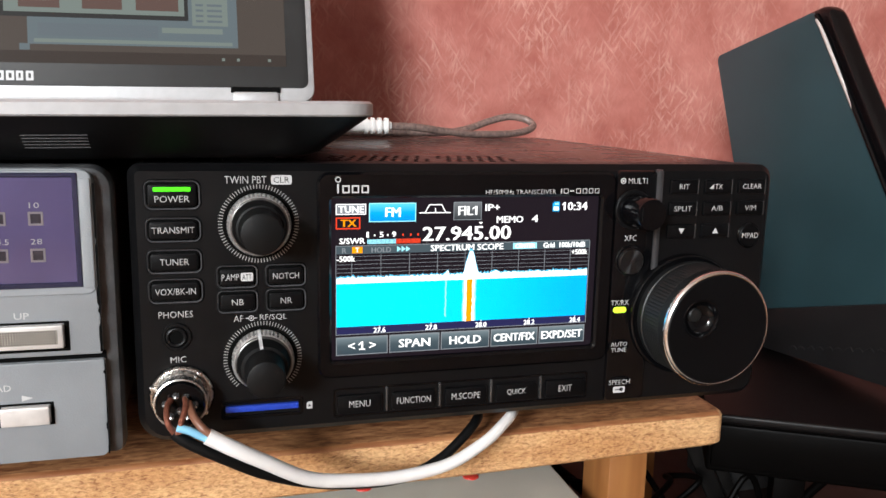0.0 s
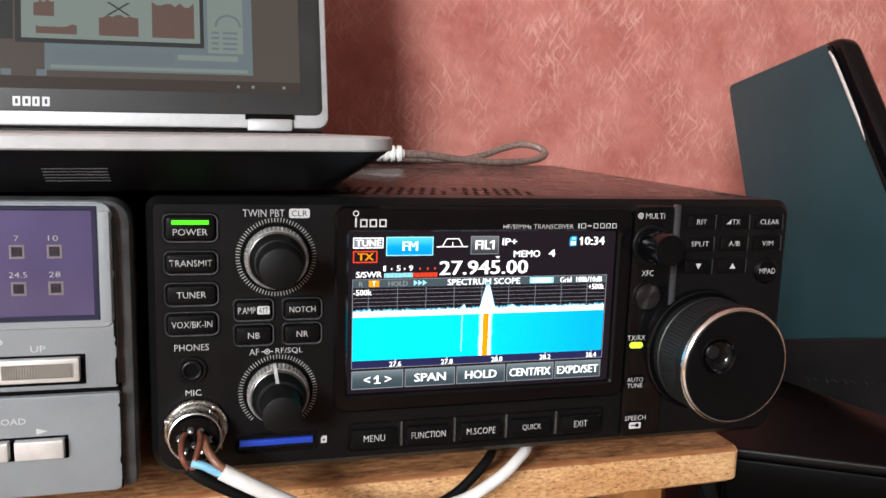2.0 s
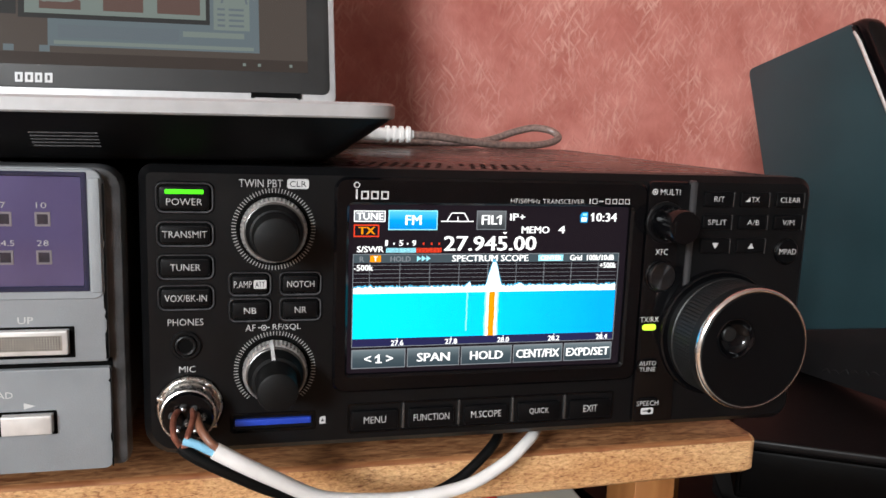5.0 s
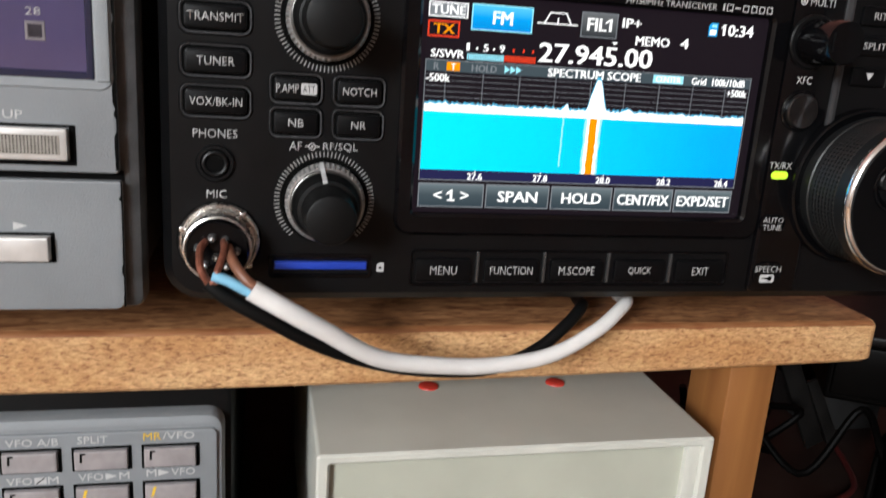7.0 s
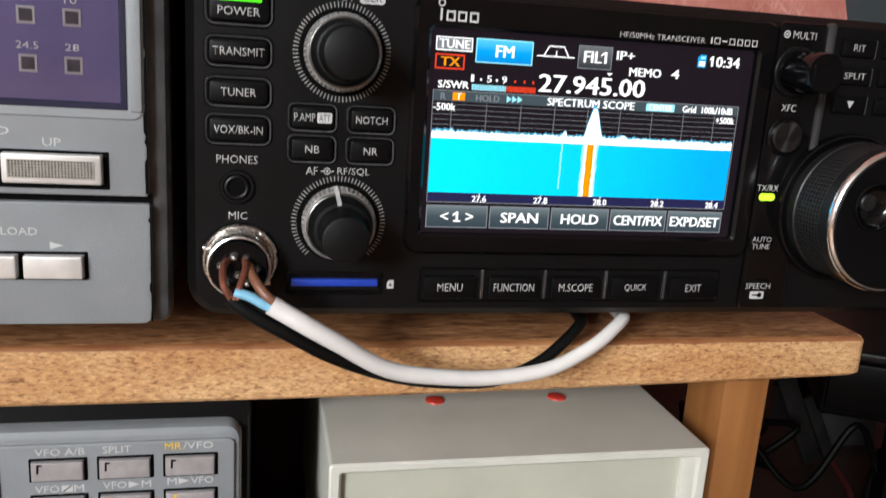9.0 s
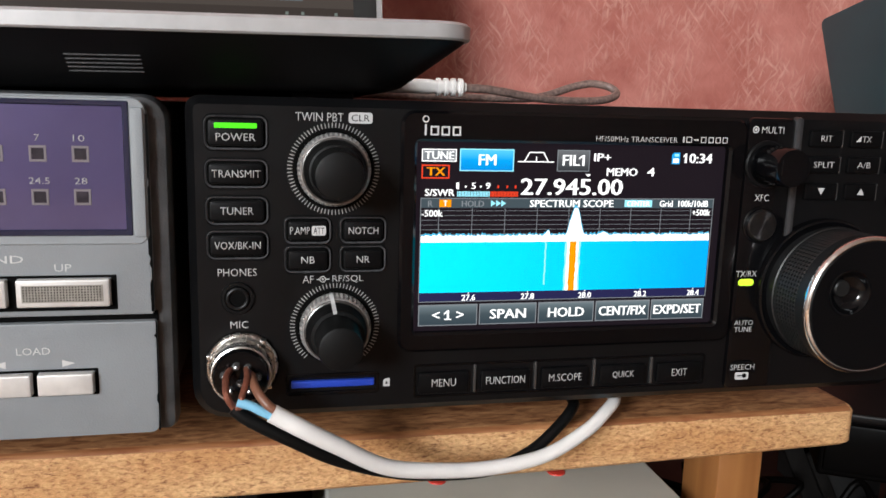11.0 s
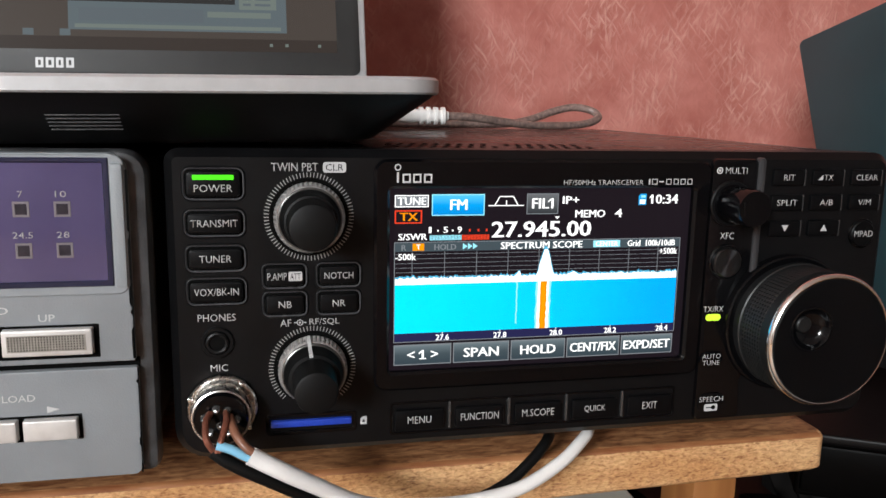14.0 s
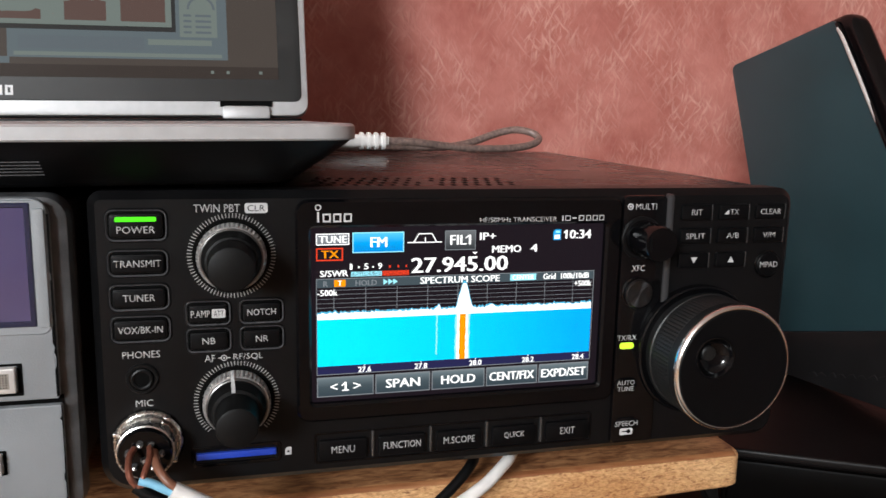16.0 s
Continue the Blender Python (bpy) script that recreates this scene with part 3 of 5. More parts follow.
# vents in the top cover
for x_start, count in ((68.5, 9), (111.5, 7)):
    for row in range(4):
        for k in range(count):
            x = x_start + k * 4.3 + (row % 2) * 2.1
            y = 22 + row * 8
            sl = bmesh.new()
            loft(sl, [[(x + px, y + py, z) for px, py in outline(-0.75, 0.75, -2.3, 2.3, 0.7, 3)] for z in (102.3, 102.55)])
            part("vent_slot", sl, M["dark"], case, smooth=False)


def ink(text, x0, x1, z0, z1, y=-0.02, parent=front, material="ink", thick=0.05, thin=0.004):
    part("lettering", words(text, x0, x1, z0, z1, y, thick, 0.0, thin), M[material], parent, smooth=False)


def well(x0, x1, z0, z1, r, section):
    """Closed band round a key; section is (distance outwards, y) round its profile."""
    bm = bmesh.new()
    rings = [[bm.verts.new((x, y, z)) for x, z in outline(x0 - d, x1 + d, z0 - d, z1 + d, max(0.1, r + d))] for d, y in section]
    n = len(rings[0])
    for a, b in zip(rings, rings[1:] + rings[:1]):
        for k in range(n):
            bm.faces.new((a[k], a[(k + 1) % n], b[(k + 1) % n], b[k]))
    return bm


def key(x0, x1, z0, z1, text="", tx=None, rim=True, r=1.2, proud=1.5, parent=radio, material="key", tz=None, name="button"):
    b = part(name, rrect(x0, x1, z0, z1, r, 0.5, -proud, 0.45), M[material], parent)
    if rim:
        part("button_surround", well(x0, x1, z0, z1, r, ((1.6, 0.05), (1.3, -0.42), (1.06, -0.55), (1.0, -0.55), (1.0, 0.3), (1.5, 0.3))), M["black"], b)
        part("button_rim", well(x0, x1, z0, z1, r, ((1.05, -0.57), (0.98, -0.56), (0.62, -0.2), (0.6, 0.2), (0.99, 0.2))), M["lip"], b, "inner lip, greyed to carry its glint")
        part("button_gap", well(x0, x1, z0, z1, r, ((0.8, -0.03), (-0.3, -0.03), (-0.3, 0.2), (0.8, 0.2))), M["dark"], b)
    if text:
        w = tx or 0.78 * (x1 - x0)
        c = (x0 + x1) / 2
        lo, hi = tz or (z0 + 0.33 * (z1 - z0), z0 + 0.69 * (z1 - z0))
        ink(text, c - w / 2, c + w / 2, lo, hi, -proud - 0.02, b)
    return b


pw = key(6.2, 21.0, 89.4, 96.6, "POWER", 10.6, tz=(90.8, 92.9), name="power_button")
part("power_led", rrect(7.9, 19.3, 94.3, 95.7, 0.3, -1.4, -1.75, 0.1), M["led_green"], pw, "lit green light bar")
key(6.2, 21.0, 78.8, 84.6, "TRANSMIT", 13.2)
key(6.2, 21.0, 68.4, 74.2, "TUNER", 9.0)
key(6.2, 21.0, 58.5, 64.5, "VOX/BK-IN", 12.6)
ink("PHONES", 7.9, 18.7, 52.4, 54.6)
ink("MIC", 11.1, 16.1, 37.0, 39.1)
jack = part("phones_jack", lathe(13.3, 46, [(4.8, 0.4), (4.8, -0.5), (4.4, -0.9), (3.7, -0.9), (3.5, -0.5), (3.3, -1.0), (2.5, -1.1), (2.1, -0.6)], 40), M["black"], radio, "round headphone jack")
part("jack_bush", lathe(13.3, 46, [(3.2, -0.9), (3.2, -1.3), (2.8, -1.45), (2.3, -1.3), (2.1, -0.7)], 32), M["black"], jack)
part("jack_hole", lathe(13.3, 46, [(2.15, -0.6), (2.15, -0.95), (0, -0.95)], 24), M["dark"], jack)
ink("TWIN PBT", 29.8, 43.2, 96.6, 99.0)
badge = part("badge", rrect(44.6, 51.4, 96.2, 99.3, 0.8, 0.2, -0.08, 0), M["ink"], front, smooth=False)
ink("CLR", 45.4, 50.6, 96.8, 98.7, -0.1, badge, "dark")
pa = key(27.6, 38.6, 62.8, 68.4, "P.AMP", 5.6, rim=True, r=0.9, tz=(64.6, 66.8))
for v in pa.children:
    if v.name.startswith("lettering"):
        v.location.x -= 0.0022
b2 = part("badge", rrect(34.2, 38.2, 64.3, 67.1, 0.5, -1.4, -1.56, 0), M["ink"], pa, smooth=False)
ink("ATT", 34.7, 37.7, 64.8, 66.6, -1.58, pa, "dark")
key(43.4, 54.6, 62.8, 68.4, "NOTCH", 8.6, r=0.9)
key(27.6, 38.6, 54.3, 59.9, "NB", 3.8, r=0.9)
key(43.4, 54.6, 54.3, 59.9, "NR", 3.8, r=0.9)
ink("AF", 31.6, 34.8, 50.0, 52.2)
ink("RF/SQL", 40.2, 49.2, 50.0, 52.2)
gl = lathe(37.4, 51.1, [(0.95, 0.1), (0.95, -0.06), (0.7, -0.06), (0.7, 0.1)], 20)
lathe(37.4, 51.1, [(0.35, 0.1), (0.35, -0.06), (0, -0.06)], 12, gl)
rect(35.6, 36.6, 50.95, 51.25, -0.02, 0.05, gl)
rect(38.2, 39.3, 50.95, 51.25, -0.02, 0.05, gl)
part("knob_symbol", gl, M["ink"], front, smooth=False)


def knurl(cx, cz, bands, n=46):
    """Ring of raised diamonds; bands is (radius, y) from back to front, alternate rows half a step apart."""
    bm = bmesh.new()
    rows = []
    for k, (r, y, bump) in enumerate(bands):
        rows.append([bm.verts.new((cx + (r - (bump if (i + k) % 2 else 0)) * math.cos(math.pi * i / n), y,
                                   cz + (r - (bump if (i + k) % 2 else 0)) * math.sin(math.pi * i / n))) for i in range(2 * n)])
    for a, b in zip(rows, rows[1:]):
        for i in range(2 * n):
            j = (i + 1) % (2 * n)
            if i % 2:
                bm.faces.new((a[i], a[j], b[j]))
                bm.faces.new((a[i], b[j], b[i]))
            else:
                bm.faces.new((a[i], a[j], b[i]))
                bm.faces.new((a[j], b[j], b[i]))
    return bm


def knob(cx, cz, face_r, reach, a0, a1, ring_mat, pointer):
    for k in range(78):
        a = radians(k * 360 / 78)
        deg = (k * 360 / 78 + 90) % 360
        if not (a0 <= deg <= a1):
            continue
        u, w = Vector((math.cos(a), math.sin(a))), Vector((-math.sin(a), math.cos(a)))
        c = Vector((cx, cz))
        pts = [c + u * 11.7 - w * 0.11, c + u * 13.1 - w * 0.13, c + u * 13.1 + w * 0.13, c + u * 11.7 + w * 0.11]
        part("tick_mark", flat([(p.x, p.y) for p in pts], -0.02, 0.05), M["inkdim"], front, smooth=False)
    k = part("control_knob", lathe(cx, cz, [(8.7, 0), (8.7, -6.9), (8.3, -7.6), (7.9, -10.6), (7.55, -11.5), (face_r + 0.35, -11.7), (face_r + 0.1, -12.6), (face_r, -reach + 1.0), (face_r - 0.25, -reach + 0.3), (face_r - 0.8, -reach), (0, -reach + 0.25)], 56), M["rubber"], radio, "black two-step control knob")
    part("knob_shadow_gap", lathe(cx, cz, [(11.5, 0.05), (11.5, -0.12), (9.5, -0.12), (9.5, 0.05)], 56), M["dark"], k)
    part("outer_ring", knurl(cx, cz, ((9.0, -0.2, 0), (10.2, -0.4, 0.1), (10.45, -1.4, 0.75), (10.4, -2.5, 0.75), (10.25, -3.6, 0.75), (10.0, -4.6, 0.6), (9.6, -5.1, 0.1), (8.9, -5.1, 0))), M[ring_mat], k, "knurled metal ring", smooth=False)
    part("bright_ring", lathe(cx, cz, [(8.6, -4.9), (9.25, -5.0), (9.3, -5.9), (9.15, -6.3), (8.95, -6.4), (8.72, -6.3)], 72), M["darkring"], k, "smooth metal ring")
    if pointer:
        a = radians(pointer)
        u, w = Vector((math.cos(a), math.sin(a))), Vector((-math.sin(a), math.cos(a)))
        bm = bmesh.new()
        c = Vector((cx, cz))
        def q(r, s, y):
            p = c + u * r + w * s
            return (p.x, y, p.y)
        loft(bm, [[q(r, -0.55, y), q(r, 0.55, y), q(r - 0.9, 0.55, y + 0.2), q(r - 0.9, -0.55, y + 0.2)]
                  for r, y in ((10.6, -1.4), (10.55, -3.4), (10.1, -5.3), (9.5, -6.6), (8.9, -7.2), (8.45, -8.6), (8.1, -10.9), (7.6, -11.8))])
        part("pointer", bm, M["ink"], k, "white pointer line")
    return k


knob(40.5, 83.2, 6.6, 22, 0, 360, "ring", None)
knob(41, 36.8, 6.2, 23, 42, 318, "ring", 97)

# card slot
part("card_slot", rframe((26.6, 54.4, 15.6, 22.4), (27.8, 53.2, 16.9, 21.0), 1.2, 0.6, 0.4, -0.5, 0.2), M["gloss"], radio)
part("memory_card", rrect(28.2, 52.8, 18.2, 20.4, 0.4, 0.5, -1.2, 0.5), M["blue"], radio, "blue memory card in its slot")
card = flat([(55.6, 17.4), (57.6, 17.4), (57.6, 20.0), (56.3, 20.0), (55.6, 19.3)], -0.02)
part("card_symbol", card, M["ink"], front, smooth=False)
part("card_symbol_mark", flat([(56.1, 18.2), (57.1, 18.2), (56.6, 19.2)], -0.08, 0.04), M["dark"], front, smooth=False)

# microphone socket with its soldered plug
mic = part("microphone_socket", lathe(14.2, 25.6, [(10.2, 0.5), (10.2, -0.9), (9.8, -1.4), (9.3, -1.4), (9.0, -0.6)], 60), M["nickel"], radio, "worn nickel microphone socket")

part("socket_recess", lathe(14.2, 25.6, [(10.7, 0.05), (10.7, -0.1), (9.6, -0.1), (9.6, 0.05)], 60), M["dark"], mic)
for a in (52, 158, 322):
    u = Vector((math.cos(radians(a)), math.sin(radians(a))))
    lx, lz = 14.2 + 9.7 * u.x, 25.6 + 9.7 * u.y
    part("locking_lug", block(lx - 0.8, lx + 0.8, -2.6, -0.4, lz - 0.6, lz + 0.6, 0.25), M["nickel"], mic)

# display section
bez = part("screen_bezel", rframe((59.5, 169, 28.5, 100.4), (64.2, 163.2, 34.4, 91.6), 4, 1.2, 0.3, -2.4, 0.8), M["gloss"], radio, "gloss black screen surround")
part("side_strip", rrect(169.5, 186.4, 11.5, 101, 2, 0.6, -1.6, 1.3), M["gloss"], radio, "gloss black strip beside the screen")
part("edge_rib", rrect(185.8, 188.6, 60, 101.3, 1.2, 0.5, -2.2, 1.1), M["rib"], radio)
# plain marks in place of the maker's badge and the model number
lg = lathe(66.4, 98.0, [(1.0, -2.3), (1.0, -2.47), (0.65, -2.47), (0.65, -2.3)], 24)
rect(66.1, 66.7, 93.4, 96.6, -2.4, 0.07, lg)
for x in (67.8, 71.0, 74.3):
    line_frame(x, x + 2.5, 93.4, 96.1, 0.5, -2.4, 0.07, lg)
part("maker_badge", lg, M["ink"], bez, smooth=False)
ink("HF/50MHz TRANSCEIVER", 118.4, 145, 92.6, 94.2, -2.42, bez)
mk = bmesh.new()
for x0, x1 in ((146.8, 147.3), (147.9, 149.8), (152.8, 154.6), (155.4, 157.1), (157.8, 159.5), (160.2, 161.9)):
    line_frame(x0, x1, 92.7, 94.5, 0.24, -2.4, 0.07, mk)
rect(150.4, 152.0, 93.4, 93.8, -2.4, 0.07, mk)
part("model_badge", mk, M["ink"], bez, smooth=False)

Y0 = 0.7
lcd = part("display", rect(63.5, 163.9, 33.7, 92.3, Y0 + 0.4, 0.4), M["lcd_off"], radio, "lit colour spectrum display", smooth=False)
Y1, Y2, Y3 = Y0 - 0.05, Y0 - 0.16, Y0 - 0.27


def lit(name, bm, m, label=""):
    part(name, bm, M[m], lcd, label, smooth=False)


def say(text, x0, x1, z0, z1, m="lcd_white", y=Y3):
    lit("display_text", words(text, x0, x1, z0, z1, y, 0.05, 0.04), m)


lit("display_box", rect(66.0, 76.4, 86.3, 90.0, Y1), "lcd_grey")
lit("display_frame", line_frame(66.0, 76.4, 86.3, 90.0, 0.3, Y2), "lcd_white")
say("TUNE", 66.9, 75.6, 87.0, 89.3)
lit("display_frame", line_frame(66.0, 74.4, 81.3, 85.4, 0.4, Y2), "lcd_red")
say("TX", 67.6, 73.0, 82.2, 84.6, "lcd_orange")
lit("display_box", rect(77.4, 94.0, 83.6, 90.2, Y1), "lcd_mode")
lit("display_frame", line_frame(77.4, 94.0, 83.6, 90.2, 0.3, Y2), "lcd_cyan")
say("FM", 83.2, 88.4, 85.4, 88.6)
filt = bmesh.new()
for a, b in (((95.2, 86.6), (97.2, 86.6)), ((97.2, 86.6), (98.8, 89.4)), ((98.8, 89.4), (103.2, 89.4)), ((103.2, 89.4), (104.8, 86.6)), ((104.8, 86.6), (106.6, 86.6)), ((97.2, 86.6), (104.8, 86.6)), ((101, 86.7), (101, 88.2))):
    A, B = Vector(a), Vector(b)
    w = Vector((-(B - A).y, (B - A).x)).normalized() * 0.17
    flat([tuple(A - w), tuple(B - w), tuple(B + w), tuple(A + w)], Y2, 0.05, filt)
lit("display_filter_curve", filt, "lcd_white")
lit("display_box", rect(107.6, 118.0, 83.8, 90.3, Y1), "lcd_fil")
lit("display_frame", line_frame(107.6, 118.0, 83.8, 90.3, 0.25, Y2), "lcd_grey")
say("FIL1", 109.4, 116.2, 85.6, 88.8)
lit("display_text", flat([(115.5, 88.8), (114.5, 88.0), (114.5, 87.5), (115.5, 88.2)], Y3 - 0.03), "lcd_white")
say("IP+", 119.4, 124.8, 87.0, 89.4)
say("MEMO", 123.8, 133.8, 82.6, 85.0)
say("4", 137.2, 139.6, 82.6, 85.2)
lit("display_card", flat([(145.2, 86.4), (147.9, 86.4), (147.9, 90.0), (145.9, 90.0), (145.2, 89.3)], Y1), "lcd_blue")
lit("display_card_label", rect(145.6, 147.5, 86.8, 88.2, Y2), "lcd_white")
lit("display_card_contact", rect(146.0, 147.5, 88.8, 89.6, Y2), "lcd_cyan")
say("10:34", 149.6, 158.8, 86.8, 89.8)
say("27.945.00", 96.6, 129.2, 76.6, 81.6)
mk = flat([(116.9, 83.0), (118.7, 83.0), (117.8, 82.2)], Y2)
lit("display_mark", mk, "lcd_white")
say("S/SWR", 67.2, 76.0, 76.2, 78.2)
bars = bmesh.new()
for k in range(22):
    rect(76.9 + k * 0.46, 77.22 + k * 0.46, 76.0, 77.6, Y2, 0.05, bars)
lit("meter_bar", bars, "lcd_cyan")
bars = bmesh.new()
for k in range(19):
    rect(87.1 + k * 0.46, 87.42 + k * 0.46, 76.0, 77.6, Y2, 0.05, bars)
for x in (89.2, 92, 94.6):
    rect(x, x + 0.5, 78.6, 79.4, Y2, 0.05, bars)
lit("meter_bar", bars, "lcd_red")
for s, x in (("1", 76.6), ("5", 81.2), ("9", 85.6)):
    say(s, x, x + (0.7 if s == "1" else 1.3), 78.3, 80.2)
dots = bmesh.new()
for x in (79.2, 83.8):
    rect(x, x + 0.5, 78.7, 79.3, Y2, 0.05, dots)
lit("meter_dot", dots, "lcd_white")

# the spectrum scope
lit("scope_header", rect(66.0, 160.6, 72.6, 75.4, Y1), "lcd_btn")
lit("display_frame", line_frame(65.9, 160.8, 43.8, 75.6, 0.22, Y2), "lcd_grey")
say("SPECTRUM SCOPE", 99.6, 126.6, 72.9, 75.1)
say("R", 68.2, 69.6, 73.0, 74.8, "lcd_grey")
lit("display_box", rect(71.6, 75.2, 72.9, 75.1, Y2), "lcd_orange")
say("T", 72.8, 74.0, 73.2, 74.8)
say("HOLD", 78.4, 85.2, 73.0, 74.8, "lcd_grey")
arrows = bmesh.new()
for k in range(3):
    flat([(87.4 + k * 1.6, 73.0), (88.9 + k * 1.6, 74.0), (87.4 + k * 1.6, 75.0)], Y2, 0.05, arrows)
lit("display_arrow", arrows, "lcd_cyan")
lit("display_box", rect(130.4, 139.6, 72.9, 75.1, Y2), "lcd_cyan")
say("CENTER", 131.2, 138.8, 73.2, 74.8, "lcd_white", Y3)
say("Grid  100k/10dB", 142.2, 158.8, 73.0, 75.0)
say("-500k", 66.3, 72.6, 70.0, 72.0)
say("+500k", 153.6, 159.8, 70.2, 72.2)
grid = bmesh.new()
for k in range(9):
    rect(71.4 + k * 10.2, 71.58 + k * 10.2, 63.5, 72.5, Y2, 0.03, grid)
for k in range(6):
    rect(66.2, 160.4, 64.6 + k * 1.42, 64.72 + k * 1.42, Y2, 0.03, grid)
lit("scope_grid", grid, "lcd_grey")
rnd = random.Random(4)
xs = [66.2 + 0.47 * k for k in range(201)]
top = []
for x in xs:
    h = 64.2 + rnd.uniform(-0.25, 0.35) + (0.7 * rnd.random() if rnd.random() < 0.1 else 0)
    h += 9.6 * min(1.0, 1.15 * max(0, 1 - abs(x - 114.6) / 2.9) ** 1.1)
    h += 1.3 * math.exp(-((x - 105.8) / 0.6) ** 2) + 0.7 * math.exp(-((x - 124) / 1.2) ** 2)
    top.append(min(h, 72.6))
trace = flat([(66.2, 62.2), (160.2, 62.2)] + list(zip(xs, top))[::-1], Y2 - 0.05, 0.04)
lit("scope_trace", trace, "lcd_white", "white noise floor and one tall peak")
fringe = []
for x, h in zip(xs, top):
    fringe.append((x, h + rnd.uniform(0.15, 0.75) + (0.5 if abs(x - 114.6) < 2.4 else 0)))
lit("scope_fringe", flat([(66.2, 62.2), (160.2, 62.2)] + fringe[::-1], Y2 - 0.02, 0.03), "lcd_sky", "pale blue fringe of the noise floor")
lit("waterfall", rect(66.2, 160.4, 46.7, 62.2, Y1), "lcd_fall", "blue waterfall field")
side = [(105.35 + rnd.uniform(-0.12, 0.12), 48.6 + 1.05 * k) for k in range(14)]
lit("waterfall_trace", flat([(x - 0.22, z) for x, z in side] + [(x + 0.22, z) for x, z in side[::-1]], Y2, 0.04), "lcd_cyan")
for w, m, y in ((2.5, "lcd_cyan", Y2), (1.9, "lcd_white", Y2 - 0.06), (1.05, "lcd_orange", Y3 - 0.02)):
    pts = []
    for k in range(13):
        pts.append((114.2 + w + rnd.uniform(-0.18, 0.18), 46.7 + 15.5 * k / 12))
    for k in range(12, -1, -1):
        pts.append((114.2 - w + rnd.uniform(-0.18, 0.18), 46.7 + 15.5 * k / 12))
    wf = flat(pts, y, 0.03)
    lit("waterfall_trace", wf, m)
lit("scope_axis", rect(66.2, 160.4, 44.0, 46.7, Y1), "lcd_navy")
for s, x in (("27.6", 81.4), ("27.8", 100.2), ("28.0", 119.0), ("28.2", 137.8), ("28.4", 156.2)):
    say(s, x - 2.1, x + 2.1, 44.15, 46.0)
    lit("axis_tick", rect(x - 0.12, x + 0.12, 46.2, 46.7, Y2), "lcd_white")
for s, x0, w in (("< 1 >", 66.0, 9.6), ("SPAN", 85.0, 11.4), ("HOLD", 104.0, 11.8), ("CENT/FIX", 123.0, 16.0), ("EXPD/SET", 142.0, 16.4)):
    lit("soft_key", rect(x0, x0 + 18.4, 36.4, 43.0, Y1), "lcd_key")
    lit("soft_key_frame", line_frame(x0, x0 + 18.4, 36.4, 43.0, 0.3, Y2), "lcd_grey")
    say(s, x0 + 9.2 - w / 2, x0 + 9.2 + w / 2, 38.2, 41.2)

one = flat([(75.0, 41.2), (73.9, 40.3), (73.9, 39.8), (75.0, 40.5)], Y3 - 0.03)
rect(74.1, 76.3, 38.2, 38.6, Y3 - 0.05, 0.03, one)
lit("display_text", one, "lcd_white")
lit("display_text", flat([(149.8, 89.8), (148.9, 89.1), (148.9, 88.6), (149.8, 89.2)], Y3 - 0.03), "lcd_white")

lcd.location.z -= 0.0006

# keys under the display, with upright ribs between them
for k, (s, w) in enumerate((("MENU", 7.6), ("FUNCTION", 12.6), ("M.SCOPE", 11.0), ("QUICK", 7.4), ("EXIT", 5.4))):
    x = 66.2 + k * 19.7
    key(x, x + 16.0, 14.7, 21.5, s, w, rim=False, r=0.9, proud=1.3)
    if k < 4:
        part("key_rib", rrect(x + 17.4, x + 18.4, 14.4, 23.6, 0.5, 0.4, -1.0, 0.4), M["rim"], radio)
part("key_tray", rframe((64.8, 162.6, 13.2, 24.0), (65.6, 161.8, 14.0, 23.2), 1.2, 0.8, 0.3, -0.3, 0.15), M["gloss"], radio)

# strip beside the display
ink("MULTI", 174.0, 181.8, 96.0, 98.1, -1.62)
sym = lathe(171.9, 97.1, [(1.1, -1.5), (1.1, -1.68), (0.75, -1.68), (0.75, -1.5)], 20)
lathe(171.9, 97.1, [(0.4, -1.5), (0.4, -1.68), (0, -1.68)], 12, sym)
part("knob_symbol", sym, M["ink"], front, smooth=False)
mu = part("multi_knob", lathe(176.6, 86.3, [(6.8, 0), (6.8, -2.0), (6.3, -2.4), (6.1, -5), (6.0, -14.8), (5.5, -15.7), (0, -15.8)], 48, cone=(3, 4), depth=0.3), M["gloss"], radio, "small gloss black knob")
part("base_ring", lathe(176.6, 86.3, [(7.5, -1.4), (7.5, -2.3), (7.1, -2.7), (6.4, -2.7)], 48), M["black"], mu)
part("grip_marks", rect(172.4, 173.0, 84, 88.6, -15.82, 0.04), M["black"], mu, smooth=False)
ink("XFC", 173.8, 178.8, 74.5, 76.7, -1.62)
xf = part("round_button", lathe(176.4, 66.9, [(5.0, -1.2), (5.0, -3.2), (4.6, -3.7), (0, -3.5)], 48), M["spun"], radio, "spun dark metal push button")
part("button_rim", lathe(176.4, 66.9, [(6.0, -1.4), (6.0, -2.0), (5.7, -2.3), (5.2, -2.3)], 48), M["gloss"], xf)
ink("TX/RX", 169.9, 177.3, 49.8, 51.8, -1.62)
part("status_led", rrect(170.9, 176.4, 46.8, 49.1, 1.1, -1.2, -1.9, 0.2), M["led_lime"], radio, "lit lime status light")
ob = part("oval_button", rrect(169.8, 178.4, 30.6, 36.2, 2.6, -1.0, -2.0, 0.4), M["gloss"], radio)
ink("AUTO", 170.7, 177.5, 33.6, 35.3, -2.02, ob)
ink("TUNE", 170.9, 177.3, 31.3, 33.0, -2.02, ob)
ob = part("oval_button", rrect(170.4, 180.2, 14.0, 21.4, 3.0, -1.0, -2.0, 0.4), M["gloss"], radio)
